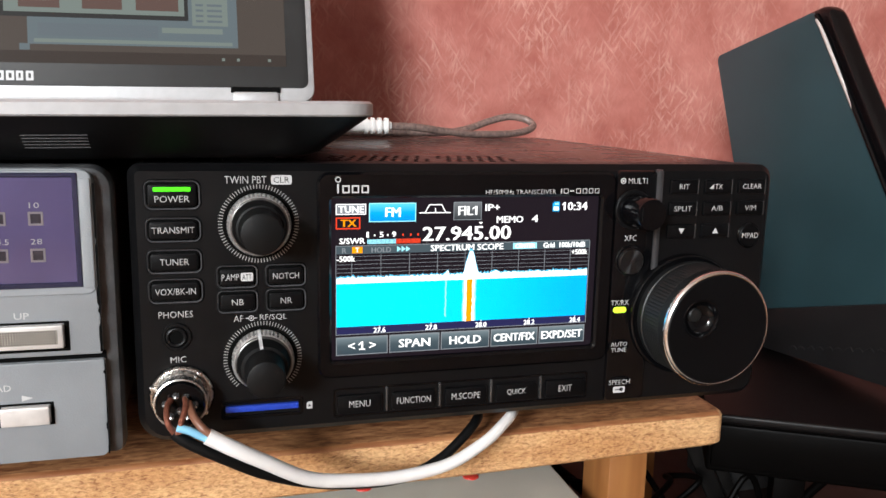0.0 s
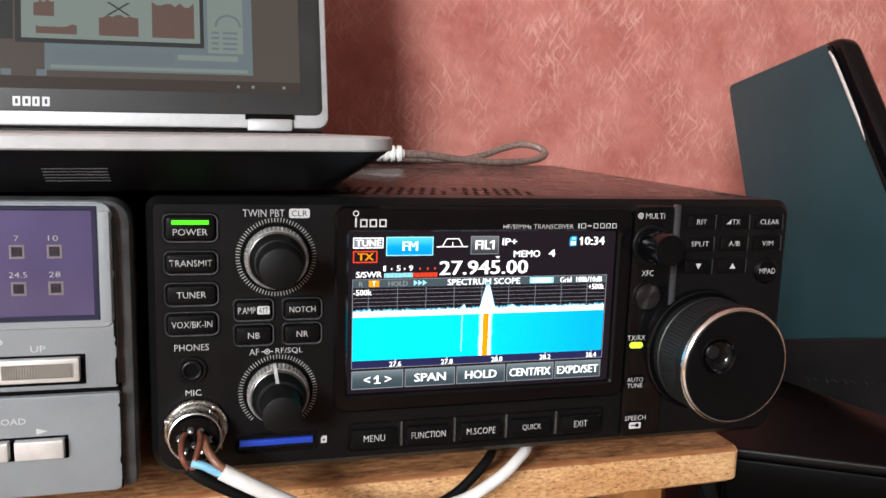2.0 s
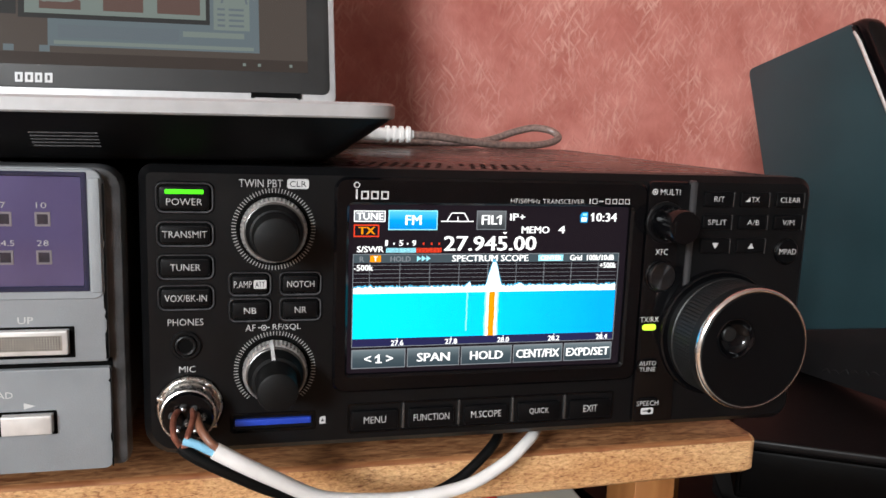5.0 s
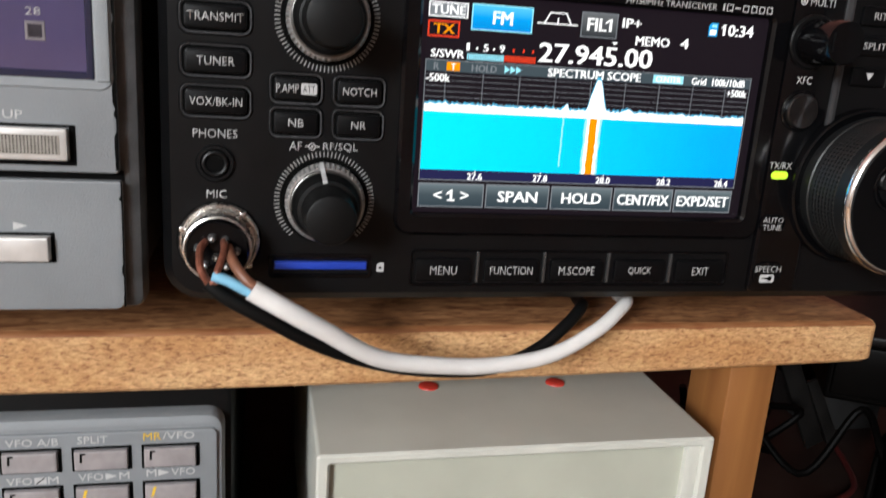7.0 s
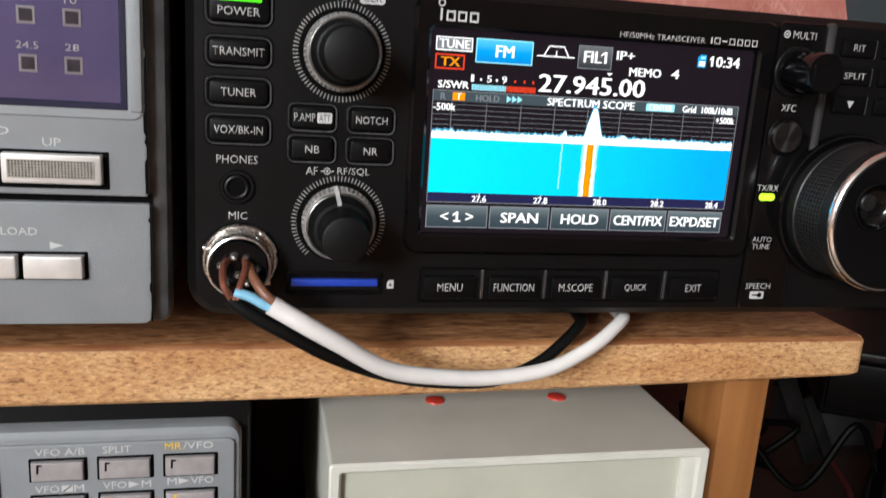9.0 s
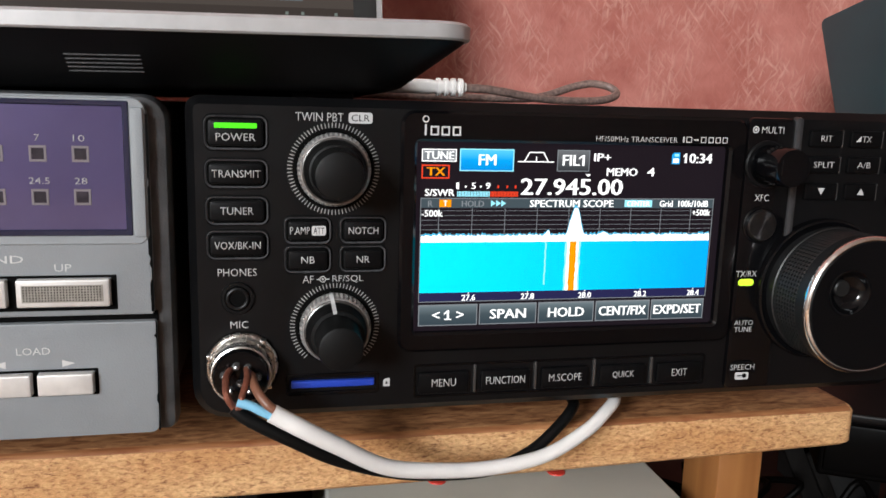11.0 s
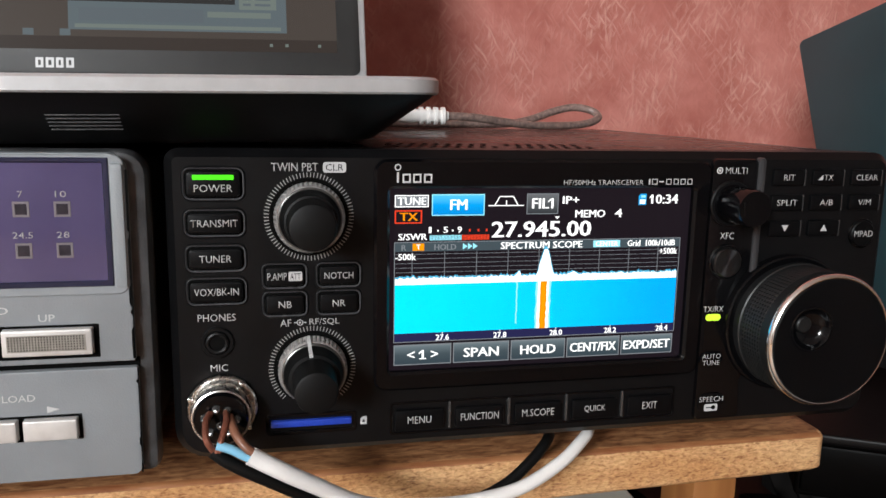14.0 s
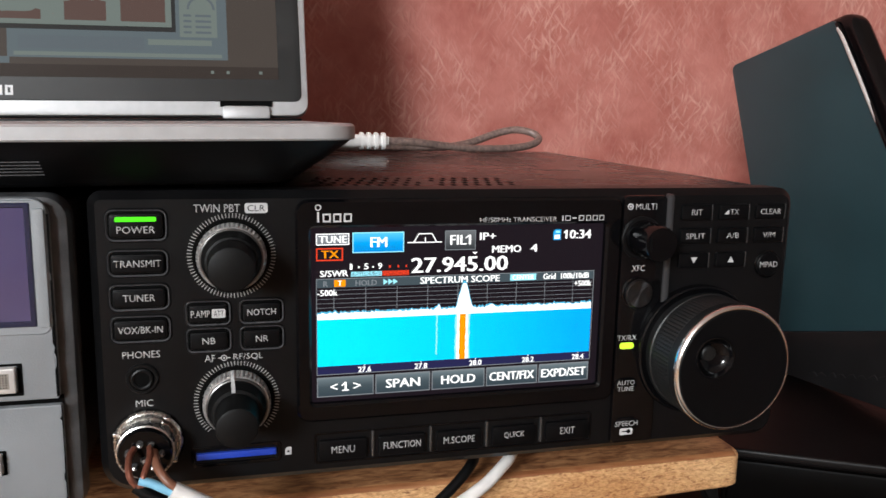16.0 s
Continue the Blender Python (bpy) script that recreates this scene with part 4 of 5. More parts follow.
ink("SPEECH", 170.9, 179.7, 18.2, 20.1, -2.02, ob)
part("key_badge", rrect(172.8, 177.8, 14.9, 17.4, 0.6, -1.9, -2.08, 0), M["ink"], ob, smooth=False)
kb = rect(173.6, 175.6, 16.0, 16.4, -2.1, 0.04)
lathe(176.2, 16.2, [(0.8, -2.1), (0.8, -2.14), (0.4, -2.14), (0.4, -2.1)], 16, kb)
part("key_badge_mark", kb, M["dark"], ob, smooth=False)

# keypad
for r, row in enumerate((("RIT", "TX", "CLEAR"), ("SPLIT", "A/B", "V/M"), ("", ""))):
    for c, s in enumerate(row):
        x, z = 192.0 + c * 14.8, (92.0, 83.6, 74.9)[r]
        b = key(x, x + 11.8, z, z + 5.4, s, {"RIT": 4.2, "TX": 3.4, "CLEAR": 8.4, "SPLIT": 7.6, "A/B": 5.0, "V/M": 5.0}.get(s), rim=False, r=0.7, proud=1.1)
        part("key_edge", rrect(x + 12.0, x + 12.5, z - 0.2, z + 5.4, 0.2, 0.3, -0.6, 0.2), M["rim"], b)
        if r == 0 and c == 1:
            part("delta_mark", flat([(208.6, 93.9), (210.5, 93.9), (210.5, 95.7)], -1.12), M["ink"], b, smooth=False)
        if r == 2:
            pts = [(196.6, 78.8), (199.2, 78.8), (197.9, 76.6)] if c == 0 else [(211.4, 76.6), (214.0, 76.6), (212.7, 78.8)]
            part("arrow_mark", flat(pts, -1.12), M["ink"], b, smooth=False)
mp = part("round_button", lathe(228.4, 75.4, [(4.6, 0.4), (4.6, -0.9), (4.2, -1.3), (0, -1.3)], 40), M["key"], radio)
part("button_rim", lathe(228.4, 75.4, [(5.1, 0.3), (5.1, -0.4), (4.8, -0.6), (4.7, -0.3)], 40), M["gloss"], mp)
ink("MPAD", 224.8, 232.0, 74.4, 76.5, -1.32, mp)

# main tuning dial
dial = part("tuning_dial", lathe(200.0, 45.8, [(20.6, 0), (20.6, -6), (21.6, -6.4), (21.6, -8.6), (21.2, -9)] + [(21.5 if k % 2 else 21.2, -9 - k * 0.85) for k in range(1, 16)] + [(21.2, -22.4), (21.4, -23), (21.4, -27.6), (20.6, -27.7), (20.6, -24.0)], 200, cone=tuple(range(5, 21)), depth=0.5), M["dial"], radio, "large black weighted tuning dial")
def circle(cx, cz, r, y, n=96):
    return [(cx + r * math.cos(2 * math.pi * k / n), y, cz + r * math.sin(2 * math.pi * k / n)) for k in range(n)]


face = bmesh.new()
loft(face, [circle(200.0, 45.8, 20.4, -24.5), circle(200.0, 45.8, 20.4, -29.6), circle(200.0, 45.8, 19.9, -30.0), circle(192.4, 50.2, 6.9, -30.0),
            circle(192.4, 50.2, 6.7, -25.5)], True, False)
part("dial_face", face, M["key"], dial, "smooth black dial face")
part("dial_rim", lathe(200.0, 45.8, [(21.3, -24.8), (21.3, -27.0), (21.65, -27.6), (21.7, -28.3), (21.5, -29.0), (21.1, -29.6), (20.7, -29.9), (20.42, -29.8), (20.42, -24.7)], 128), M["chrome"], dial, "polished chrome rim")
part("dial_collar", lathe(200.0, 45.8, [(23.6, 0.4), (23.7, -2.8), (23.4, -3.6), (22.8, -4.0), (21.9, -3.7), (20.8, -3.2)], 96), M["gloss"], dial)
dm = part("finger_dimple", lathe(192.4, 50.2, [(7.0, -25.8), (7.0, -29.7), (7.3, -30.3), (7.1, -30.75), (6.6, -30.7), (6.3, -30.2), (6.0, -29.2), (5.2, -27.9), (4.0, -27.0), (2.6, -26.5), (0, -26.3)], 64), M["gloss"], dial, "round finger dimple")
part("dimple_cap", lathe(191.0, 51.2, [(2.6, -26.4), (2.6, -28.0), (2.2, -28.5), (0, -28.6)], 32), M["dial"], dm)

for o in [dial] + list(dial.children_recursive):
    for v in o.data.vertices:
        v.co = Vector((v.co.x + 0.0014, -0.100 + (v.co.y + 0.100) * 0.82, v.co.z - 0.0006))

# ---------- plug and loose wiring on the microphone socket ----------
plug = thing("microphone_plug", 14.2, -2, 25.6, "nickel microphone plug with open soldered pins", "plug")
part("plug_barrel", lathe(14.2, 25.6, [(8.5, -0.7), (8.8, -3.0), (8.7, -5.6), (8.45, -7.0), (8.0, -7.2), (7.9, -6.4)], 60), M["nickel"], plug)
part("plug_core", lathe(14.2, 25.6, [(7.8, -5), (7.8, -7.6), (7.3, -8.5), (0, -8.8)], 48), M["gloss"], plug, "black insulating core")
for a, r in ((110, 3.6), (55, 3.4), (170, 4.6), (230, 4.6), (300, 4.4), (0, 4.6), (265, 1.5)):
    px, pz = 14.2 + r * math.cos(radians(a)), 25.6 + r * math.sin(radians(a))
    part("solder_pin", lathe(px, pz, [(1.25, -8.5), (1.1 + 0.15 * math.sin(a), -9.6), (0.7, -10.6), (0, -10.9)], 9, cone=(1, 2), depth=0.2), M["solder"], plug)
part("copper_wire", tube([(11.4, -9.6, 28.2), (10.4, -13.5, 27.2), (10.8, -18, 24), (12.4, -18.4, 21), (13.4, -18.2, 19.8)], 0.95, 10), M["copper"], plug, "twisted bare copper wire")
part("copper_wire", tube([(15.8, -9.6, 28.4), (16.0, -13.8, 27.0), (14.8, -18.2, 23.6), (14.2, -18.6, 21.4), (12.6, -18.6, 19.8)], 0.9, 10), M["copper"], plug)
part("copper_wire", tube([(12.0, -18.4, 20.6), (13.4, -18.8, 20.2), (15.2, -18.8, 21.0)], 0.55, 10), M["copper"], plug)

wire = thing("white_cable", 80, 0, -8, "white two-core cable with stripped ends, drooping before the shelf", "cable")
part("sheath", tube([(22.6, -20, 19.2), (31, -20, 14), (40, -18, 8), (55, -13, -2), (72, -9, -6.3), (89, -6, -8), (107, -3, -6.6), (122, 1, -1), (131, 6, 3.4), (137, 13, 4.5), (143, 30, 0), (150, 70, -3.2), (160, 130, -3.2)], 2.6, 18, taper=1.9), M["white"], wire, "white sheath")
part("blue_core", tube([(13.6, -18.6, 22.2), (17.2, -19.2, 21.2), (20.6, -19.8, 19.4), (24, -20, 17.8)], 1.3, 12), M["lightblue"], wire, "light blue core")
part("brown_core", tube([(16.8, -9.8, 26.8), (18.4, -16.2, 24.8), (21.4, -19.6, 21.6), (24.5, -20, 19.2)], 1.3, 12), M["brown"], wire, "brown core")
blk = thing("black_cable", 80, 0, -10, "thin black cable hanging behind the white one", "cable")
part("sheath", tube([(12.4, -17.6, 20.2), (17, -18.2, 16.6), (27, -18, 10.6), (40, -15, 2.4), (56, -10, -5.0), (73, -5.5, -9.4), (90, -2, -10.6), (104, 2, -7.2), (114.5, 6.5, -1.4), (122, 13, 2.5), (128, 30, -1), (136, 70, -4.0), (140, 130, -4.0)], 1.9, 14), M["rubber"], blk)

# ---------- antenna tuner ----------
tun = thing("antenna_tuner", -130, 120, -6, "grey antenna tuner with a violet band window and silver keys", "radio tuner")
part("case", block(-258, -8, 2, 230, 9, 98, 2), M["greyside"], tun)
part("front_frame", rrect(-262, -4.5, 8, 102, (4, 3, 7, 7), 4, -3.4, 2.6), M["edgegrey"], tun, "worn dark grey edge frame")
chips = random.Random(21)
for z0, z1, xe, y in ((44.0, 97.0, -9.4, -6.24), (9.5, 41.0, -9.0, -5.84)):
    zs = [z0 + (z1 - z0) * k / 40 for k in range(41)]
    edge, jag = [], 0.25
    for z in zs:
        jag = chips.uniform(0.05, 0.75) if chips.random() < 0.3 else jag
        edge.append((xe - jag, z))
    part("chipped_edge", flat([(xe + 0.25, z0), (xe + 0.25, z1)] + edge[::-1], y, 0.04), M["dark"], tun, "chipped black paint edge", smooth=False)
part("panel_seam", rect(-258, -8.6, 40.8, 43.6, -3.45, 0.3), M["dark"], tun, "dark gap between the panels", smooth=False)
part("upper_panel", rrect(-258, -9.4, 43.2, 101.4, (0.6, 0.6, 5, 5), 2, -6.2, 0.5), M["grey"], tun)
part("lower_panel", rrect(-258, -9.0, 8.8, 41.2, (3, 2.4, 0.6, 0.6), 2, -5.8, 0.45), M["grey"], tun)
part("window_recess", rframe((-258, -9.8, 62.6, 101.0), (-256, -15.2, 66.2, 99.2), 3, 0.5, -5.6, -6.6, 0.3), M["grey"], tun)
bw = part("band_window", rrect(-256, -15.0, 66.4, 99.0, 0.5, -5.9, -6.45, 0.15), M["purple"], tun, "violet tinted window")
part("window_edge", rframe((-257, -13.7, 65.0, 100.2), (-256, -15.3, 66.7, 98.8), 0.4, 0.3, -6.2, -7.0, 0.3), M["navy"], tun, "dark violet window edge")
part("corner_strip", rrect(-13.4, -10.2, 64.6, 98.6, 0.6, -6.2, -7.2, 0.4), M["grey"], tun)
for cx in (-25.8, -36.0, -46.2, -56.4):
    for cz in (86.4, 75.2):
        f = part("indicator_frame", rframe((cx - 2.1, cx + 2.1, cz - 2.1, cz + 2.1), (cx - 1.45, cx + 1.45, cz - 1.45, cz + 1.45), 0.1, 0.1, -6.3, -6.6, 0.1), M["frame_dim"], bw)
        part("indicator", rect(cx - 1.4, cx + 1.4, cz - 1.4, cz + 1.4, -6.5, 0.1), M["lamp_off"], f, smooth=False)
for s, x, z, w in (("7", -36, 89.6, 1.3), ("10", -26, 89.6, 2.8), ("24.5", -36, 78.6, 5.0), ("28", -26, 78.6, 3.2)):
    ink(s, x - w / 2, x + w / 2, z, z + 1.7, -6.48, bw, "inkdim")
ink("BAND", -54.5, -41.2, 57.8, 59.8, -6.22, tun, "ink", 0.1, 0.0)
ink("UP", -33.8, -29.6, 55.4, 57.4, -6.22, tun, "ink", 0.1, 0.0)
for x0, x1 in ((-43, -20), (-68, -45.4)):
    k = part("band_key", rrect(x0, x1, 46.2, 53.6, 0.5, -5, -8.4, 0.5), M["silverkey"], tun, "silver key with a perforated insert")
    part("key_gap", rframe((x0 - 0.9, x1 + 1.5, 44.8, 54.4), (x0 - 0.1, x1 + 0.1, 46.1, 53.7), 0.3, 0.2, -6, -6.35, 0.05), M["dark"], k)
    part("grille", rect(x0 + 1.4, x1 - 1.6, 47.6, 52.2, -8.4, 0.12), M["mesh"], k, smooth=False)
    holes = bmesh.new()
    nx = int((x1 - x0 - 3.4) / 0.75)
    for i in range(nx):
        for j in range(6):
            rect(x0 + 1.75 + i * 0.75, x0 + 2.1 + i * 0.75, 47.95 + j * 0.72, 48.3 + j * 0.72, -8.53, 0.03, holes)
    part("perforation", holes, M["dark"], k, smooth=False)
ink("LOAD", -44.6, -36.2, 32.6, 34.6, -5.82, tun, "ink", 0.1, 0.0)
for pts in ([(-33.4, 31.0), (-33.4, 29.0), (-30.2, 30.0)], [(-47.4, 31.0), (-47.4, 29.0), (-50.6, 30.0)]):
    part("arrow_mark", flat(pts, -5.82), M["ink"], tun, smooth=False)
for x0, x1 in ((-39.4, -25.4), (-55, -41)):
    k = part("load_key", rrect(x0, x1, 21.6, 27.6, 0.4, -5, -8.2, 0.5), M["silverkey"], tun, "plain silver key")
    part("key_gap", rframe((x0 - 0.9, x1 + 1.0, 20.9, 28.4), (x0 - 0.1, x1 + 0.1, 21.5, 27.7), 0.3, 0.2, -5.6, -5.95, 0.05), M["dark"], k)
for fx in (-230, -30):
    for fy in (80, 205):
        part("foot", block(fx - 8, fx + 8, fy - 8, fy + 8, -6.4, 9.2, 1), M["rubber"], tun)
tun.location += Vector((0.0008, 0, 0.0007))

# ---------- older transceiver under the shelf ----------
low = thing("old_transceiver", -120, 150, -135, "older grey transceiver with rows of small keys, under the shelf", "radio")
part("case", block(-290, 16, 24, 250, -128, -26, 2), M["rubber"], low, "black case")
part("front_frame", rrect(-288, 13.6, -128, -33, (3, 3, 5, 5), 26, 18, 2.6), M["grey"], low)
part("key_panel", rrect(-286, 11.6, -64.8, -37.2, (0.5, 0.5, 2, 2), 20, 17.1, 0.5), M["grey"], low)
part("lower_panel", rrect(-286, 11.6, -126, -65.8, (2, 2, 0.5, 0.5), 20, 17.1, 0.5), M["grey"], low)
part("display_window", rrect(-200, -56, -63, -38.6, 0.6, 18, 16.7, 0.2), M["navy"], low, "dark navy display window")
for r, (z0, z1) in enumerate(((-48.6, -42.4), (-60.8, -54.4))):
    for c in range(3):
        x0 = -47.2 + c * 19.1
        k = part("memory_key", rrect(x0, x0 + 14.6, z0, z1, 0.4, 17, 15.5, 0.6), M["mauvekey"], low, "warm grey push key with a corner mark")
        part("key_gap", rframe((x0 - 0.8, x0 + 15.6, z0 - 0.7, z1 + 0.8), (x0 - 0.1, x0 + 14.7, z0 - 0.1, z1 + 0.1), 0.3, 0.2, 17.4, 16.9, 0.05), M["dark"], k)
        yel = r == 1 and c > 0
        hook = [(x0 + 1.6, z1 - 3.4), (x0 + 2.2, z1 - 3.4), (x0 + 2.3, z1 - 1.0), (x0 + 3.2, z1 - 1.0), (x0 + 3.2, z1 - 0.5), (x0 + 1.7, z1 - 0.5)]
        bar = [(x0 + 1.7, z1 - 3.6), (x0 + 2.5, z1 - 3.6), (x0 + 3.4, z1 - 0.4), (x0 + 2.5, z1 - 0.4)]
        part("key_mark", flat(bar if yel else hook, 15.6, 0.2), M["yellow"] if yel else M["dark"], k, smooth=False)
YI = 17.08


def low_ink(s, x0, x1, z0, m="ink"):
    ink(s, x0, x1, z0, z0 + 2.3, YI, low, m, 0.12, 0.0)


low_ink("VFO A/B", -46.2, -32.2, -40.8)
low_ink("SPLIT", -27.2, -19.0, -40.6)
low_ink("MR", -9.2, -4.2, -40.2, "yellow")
low_ink("/VFO", -3.8, 5.2, -40.2)
low_ink("VFO", -46.6, -39.8, -53.0)
low_ink("M", -35.6, -32.8, -53.0)
part("arrow_mark", flat([(-39.2, -53), (-36, -53), (-36, -50.8), (-39.2, -50.8)], YI), M["ink"], low, smooth=False)
part("arrow_slash", flat([(-39.0, -52.8), (-38.5, -52.8), (-36.2, -51.0), (-36.7, -51.0)], YI - 0.06), M["dark"], low, smooth=False)
low_ink("VFO", -27.4, -20.6, -52.6)
low_ink("M", -16.2, -13.4, -52.6)
part("arrow_mark", flat([(-20, -52.6), (-16.8, -51.5), (-20, -50.4)], YI), M["ink"], low, smooth=False)
low_ink("M", -8.6, -5.8, -52.2)
low_ink("VFO", -1.6, 5.2, -52.2)
part("arrow_mark", flat([(-5.3, -52.2), (-2.1, -51.1), (-5.3, -50.0)], YI), M["ink"], low, smooth=False)
low_ink("500k STEP", -38.2, -20.8, -70.2)
low_ink("MIC", -15.2, -9.0, -69.6)
low_ink("DRIVE", -0.8, 8.2, -69.2)
sy = lathe(-4.9, -68.2, [(1.6, 17.1), (1.6, 17.0), (1.0, 17.0), (1.0, 17.1)], 24)
lathe(-4.9, -68.2, [(0.55, 17.1), (0.55, 17.0), (0, 17.0)], 12, sy)
rect(-8.2, -6.5, -68.45, -67.95, 17.1, 0.1, sy)
rect(-3.3, -1.6, -68.45, -67.95, 17.1, 0.1, sy)
part("knob_symbol", sy, M["ink"], low, smooth=False)
dk = part("drive_knob", lathe(-4.9, -84, [(9, 17.2), (9, 8), (8.4, 7.2), (0, 7.2)], 48), M["rubber"], low)
part("side_bracket", block(16.4, 20.5, 20, 24, -110, -67.5, 0.5), M["mauvekey"], low, "grey metal side bracket")
for fx in (-260, -20):
    for fy in (45, 220):
        part("foot", block(fx - 8, fx + 8, fy - 8, fy + 8, -135.9, -127.5, 1), M["rubber"], low)
low.location += Vector((0.0008, 0, 0.0009))

# ---------- beige instrument box under the shelf ----------
bx = thing("instrument_box", 108, 80, -135, "plain beige metal instrument box with a recessed front", "box")
shell = rframe((42, 177.6, -131, -45.6), (46, 173.1, -127, -49.0), 1.4, 0.6, 175, 14, 0.8)
part("shell", shell, M["beige"], bx, "beige enamelled steel shell")
part("front_plate", block(45.4, 173.6, 17.5, 19.5, -127.1, -48.9), M["beigepanel"], bx, "sage recessed front plate")
part("corner_post", rrect(168.1, 173.6, -127, -49.0, 0.4, 18, 15.2, 0.5), M["beige"], bx)
part("back_plate", block(45.4, 173.6, 171, 174, -127.1, -48.9), M["beige"], bx)
for px, py in ((86, 61), (136, 61)):
    bp_ = bmesh.new()
    loft(bp_, [[(px + r * math.cos(a * math.pi / 12), py + r * math.sin(a * math.pi / 12), z) for a in range(24)] for z, r in ((-45.8, 3.8), (-45.1, 3.6), (-44.8, 2.8), (-44.7, 1.2))])
    part("red_cap", bp_, M["red"], bx, "red plastic cap")
for px in (55, 160):
    for py in (30, 155):
        part("foot", block(px - 6, px + 6, py - 6, py + 6, -135, -130.5, 1), M["rubber"], bx)

# ---------- laptop ----------
LX, LY, LZ = 78, -18, 121
lap = thing("laptop", LX, LY, LZ, "open silver and black laptop lying on the radio and the tuner", "laptop")
lap.rotation_euler = (radians(-1.0), radians(-0.9), 0)


def slab(spec, r):
    bm = bmesh.new()
    loft(bm, [[(x, y, z) for x, y in outline(-236 + i, 77 - i, -18 + i, 218 - i, max(r - i * 0.2, 1), 6)] for z, i in spec])
    return bm


part("palm_deck", slab(((119.3, 0.5), (119.8, 0), (123.2, 0), (124.0, 0.8)), 12), M["alu"], lap, "silver palm-rest deck")
under = part("underside", slab(((106, 21), (107.2, 17), (118.3, 2.2), (119.3, 1.2)), 12), M["lapblack"], lap, "black chamfered underside")
for k in range(5):
    z = 110.0 + k * 0.95
    yv = -18 + 17 - (z - 107.2) * (14.8 / 11.1)
    part("vent_slit", block(-27, -9, yv - 0.35, yv + 0.4, z - 0.16, z + 0.16), M["wornblack"], under, smooth=False)
for fx in (-200, 38):
    for fy in (22, 190):
        part("rubber_foot", block(fx - 9, fx + 9, fy - 6, fy + 6, 103.6 if fy < 100 else 105.7, 106.6, 0.4), M["rubber"], lap)

HINGE = Vector((0, 203, 125))
TILT = Matrix.Rotation(radians(-12), 3, 'X')


def lean(bm):
    for v in bm.verts:
        v.co = TILT @ (v.co - HINGE) + HINGE + Vector((1.6, 0, -0.3))
    return bm


lid = part("screen_lid", lean(rrect(-236, 79.5, 126.5, 338, 7, 207, 200, 1.2)), M["alu"], lap, "silver lid, opened")
part("screen_bezel", lean(rrect(-232.5, 76, 134, 335, 4, 200.4, 199.5, 0.25)), M["bezel"], lid, "dark screen surround")
part("hinge_gap", lean(block(33, 60, 198.8, 200.5, 131.2, 134.2)), M["dark"], lid, smooth=False)
part("hinge_barrel", lean(block(34, 59, 197.2, 205, 124.2, 131.4, 1.6)), M["alu"], lid)
part("hinge_strip", block(-234, 77, 197, 210, 123.4, 125.2, 0.4), M["lapblack"], lap)
scr = part("screen", lean(rect(-219, 64, 146, 322, 199.46, 0.05)), M["scr_desk"], lid, "dim laptop screen with open windows", smooth=False)
YS = 199.36


def shown(name, bm, m):
    part(name, lean(bm), M[m], scr, smooth=False)


shown("taskbar", rect(-219, 64, 146, 152.5, YS), "scr_bar")
shown("screen_window", rect(-69, 38, 156, 206, YS), "scr_blue")
shown("window_strip", rect(-66, 35, 157, 159, YS - 0.1), "scr_win")
shown("window_strip", rect(-2, 30, 163.5, 166.5, YS - 0.1), "scr_win")
shown("window_strip", rect(-64, -4, 160.6, 167.4, YS - 0.1), "scr_line")
shown("screen_window", rect(14, 33, 168, 205, YS - 0.12), "scr_win")
arc = bmesh.new()
for k in range(10):
    a, b = radians(18 * k), radians(18 * k + 18)
    flat([(25 + r * math.cos(t), 183 + r * math.sin(t)) for r, t in ((6, a), (7.2, a), (7.2, b), (6, b))], YS - 0.2, 0.05, arc)
shown("dial_drawing", arc, "scr_line")
for k in range(4):
    shown("text_bar", rect(16, 20, 170 + 3 * k, 171.2 + 3 * k, YS - 0.2), "scr_line")
    shown("text_bar", rect(22, 30, 170 + 3 * k, 171.2 + 3 * k, YS - 0.2), "scr_line")
shown("screen_window", rect(-83, 12, 170.5, 232, YS - 0.16), "scr_dark")
shown("picture_page", rect(-80, 10, 173, 230, YS - 0.24), "scr_win")
for x0, x1, z0, z1 in ((-73, -53, 175.5, 180.5), (-42, -22, 175.5, 187), (-15, 7, 175.5, 195), (-74, -64, 185, 194)):
    ps = bmesh.new()
    n = 9
    up = [(x1 + (x0 - x1) * k / n, z1 + rnd.uniform(-2.0, 0.6)) for k in range(n + 1)]
    flat([(x0, z0), (x1, z0)] + up, YS - 0.32, 0.05, ps)
    shown("picture", ps, "scr_red")
cr = flat([(-38, 187), (-36.5, 187), (-26, 194), (-27.5, 194)], YS - 0.34)
flat([(-38, 194), (-36.5, 194), (-26, 187), (-27.5, 187)], YS - 0.36, 0.05, cr)
shown("picture", cr, "scr_dark")
shown("picture", rect(-219, -84, 172, 232, YS - 0.1), "scr_dark")
ic_ = bmesh.new()
for x in (-90, -73):
    rect(x, x + 5, 152.8, 156.2, YS - 0.15, 0.05, ic_)
shown("taskbar_icon", ic_, "scr_blue")
ic_ = bmesh.new()
for x in (29, 37, 54):
    rect(x, x + 1.6, 148.6, 150.2, YS - 0.15, 0.05, ic_)
shown("tray_icon", ic_, "scr_win")
bd = bmesh.new()
for k, w in enumerate((3.6, 3.8, 3.4, 3.6)):
    x = -84.5 + k * 4.7
    line_frame(x, x + w, 136.6, 141.6, 1.15, 199.5, 0.25, bd)
part("maker_badge", lean(bd), M["alu"], lid, "four plain silver badge marks", smooth=False)

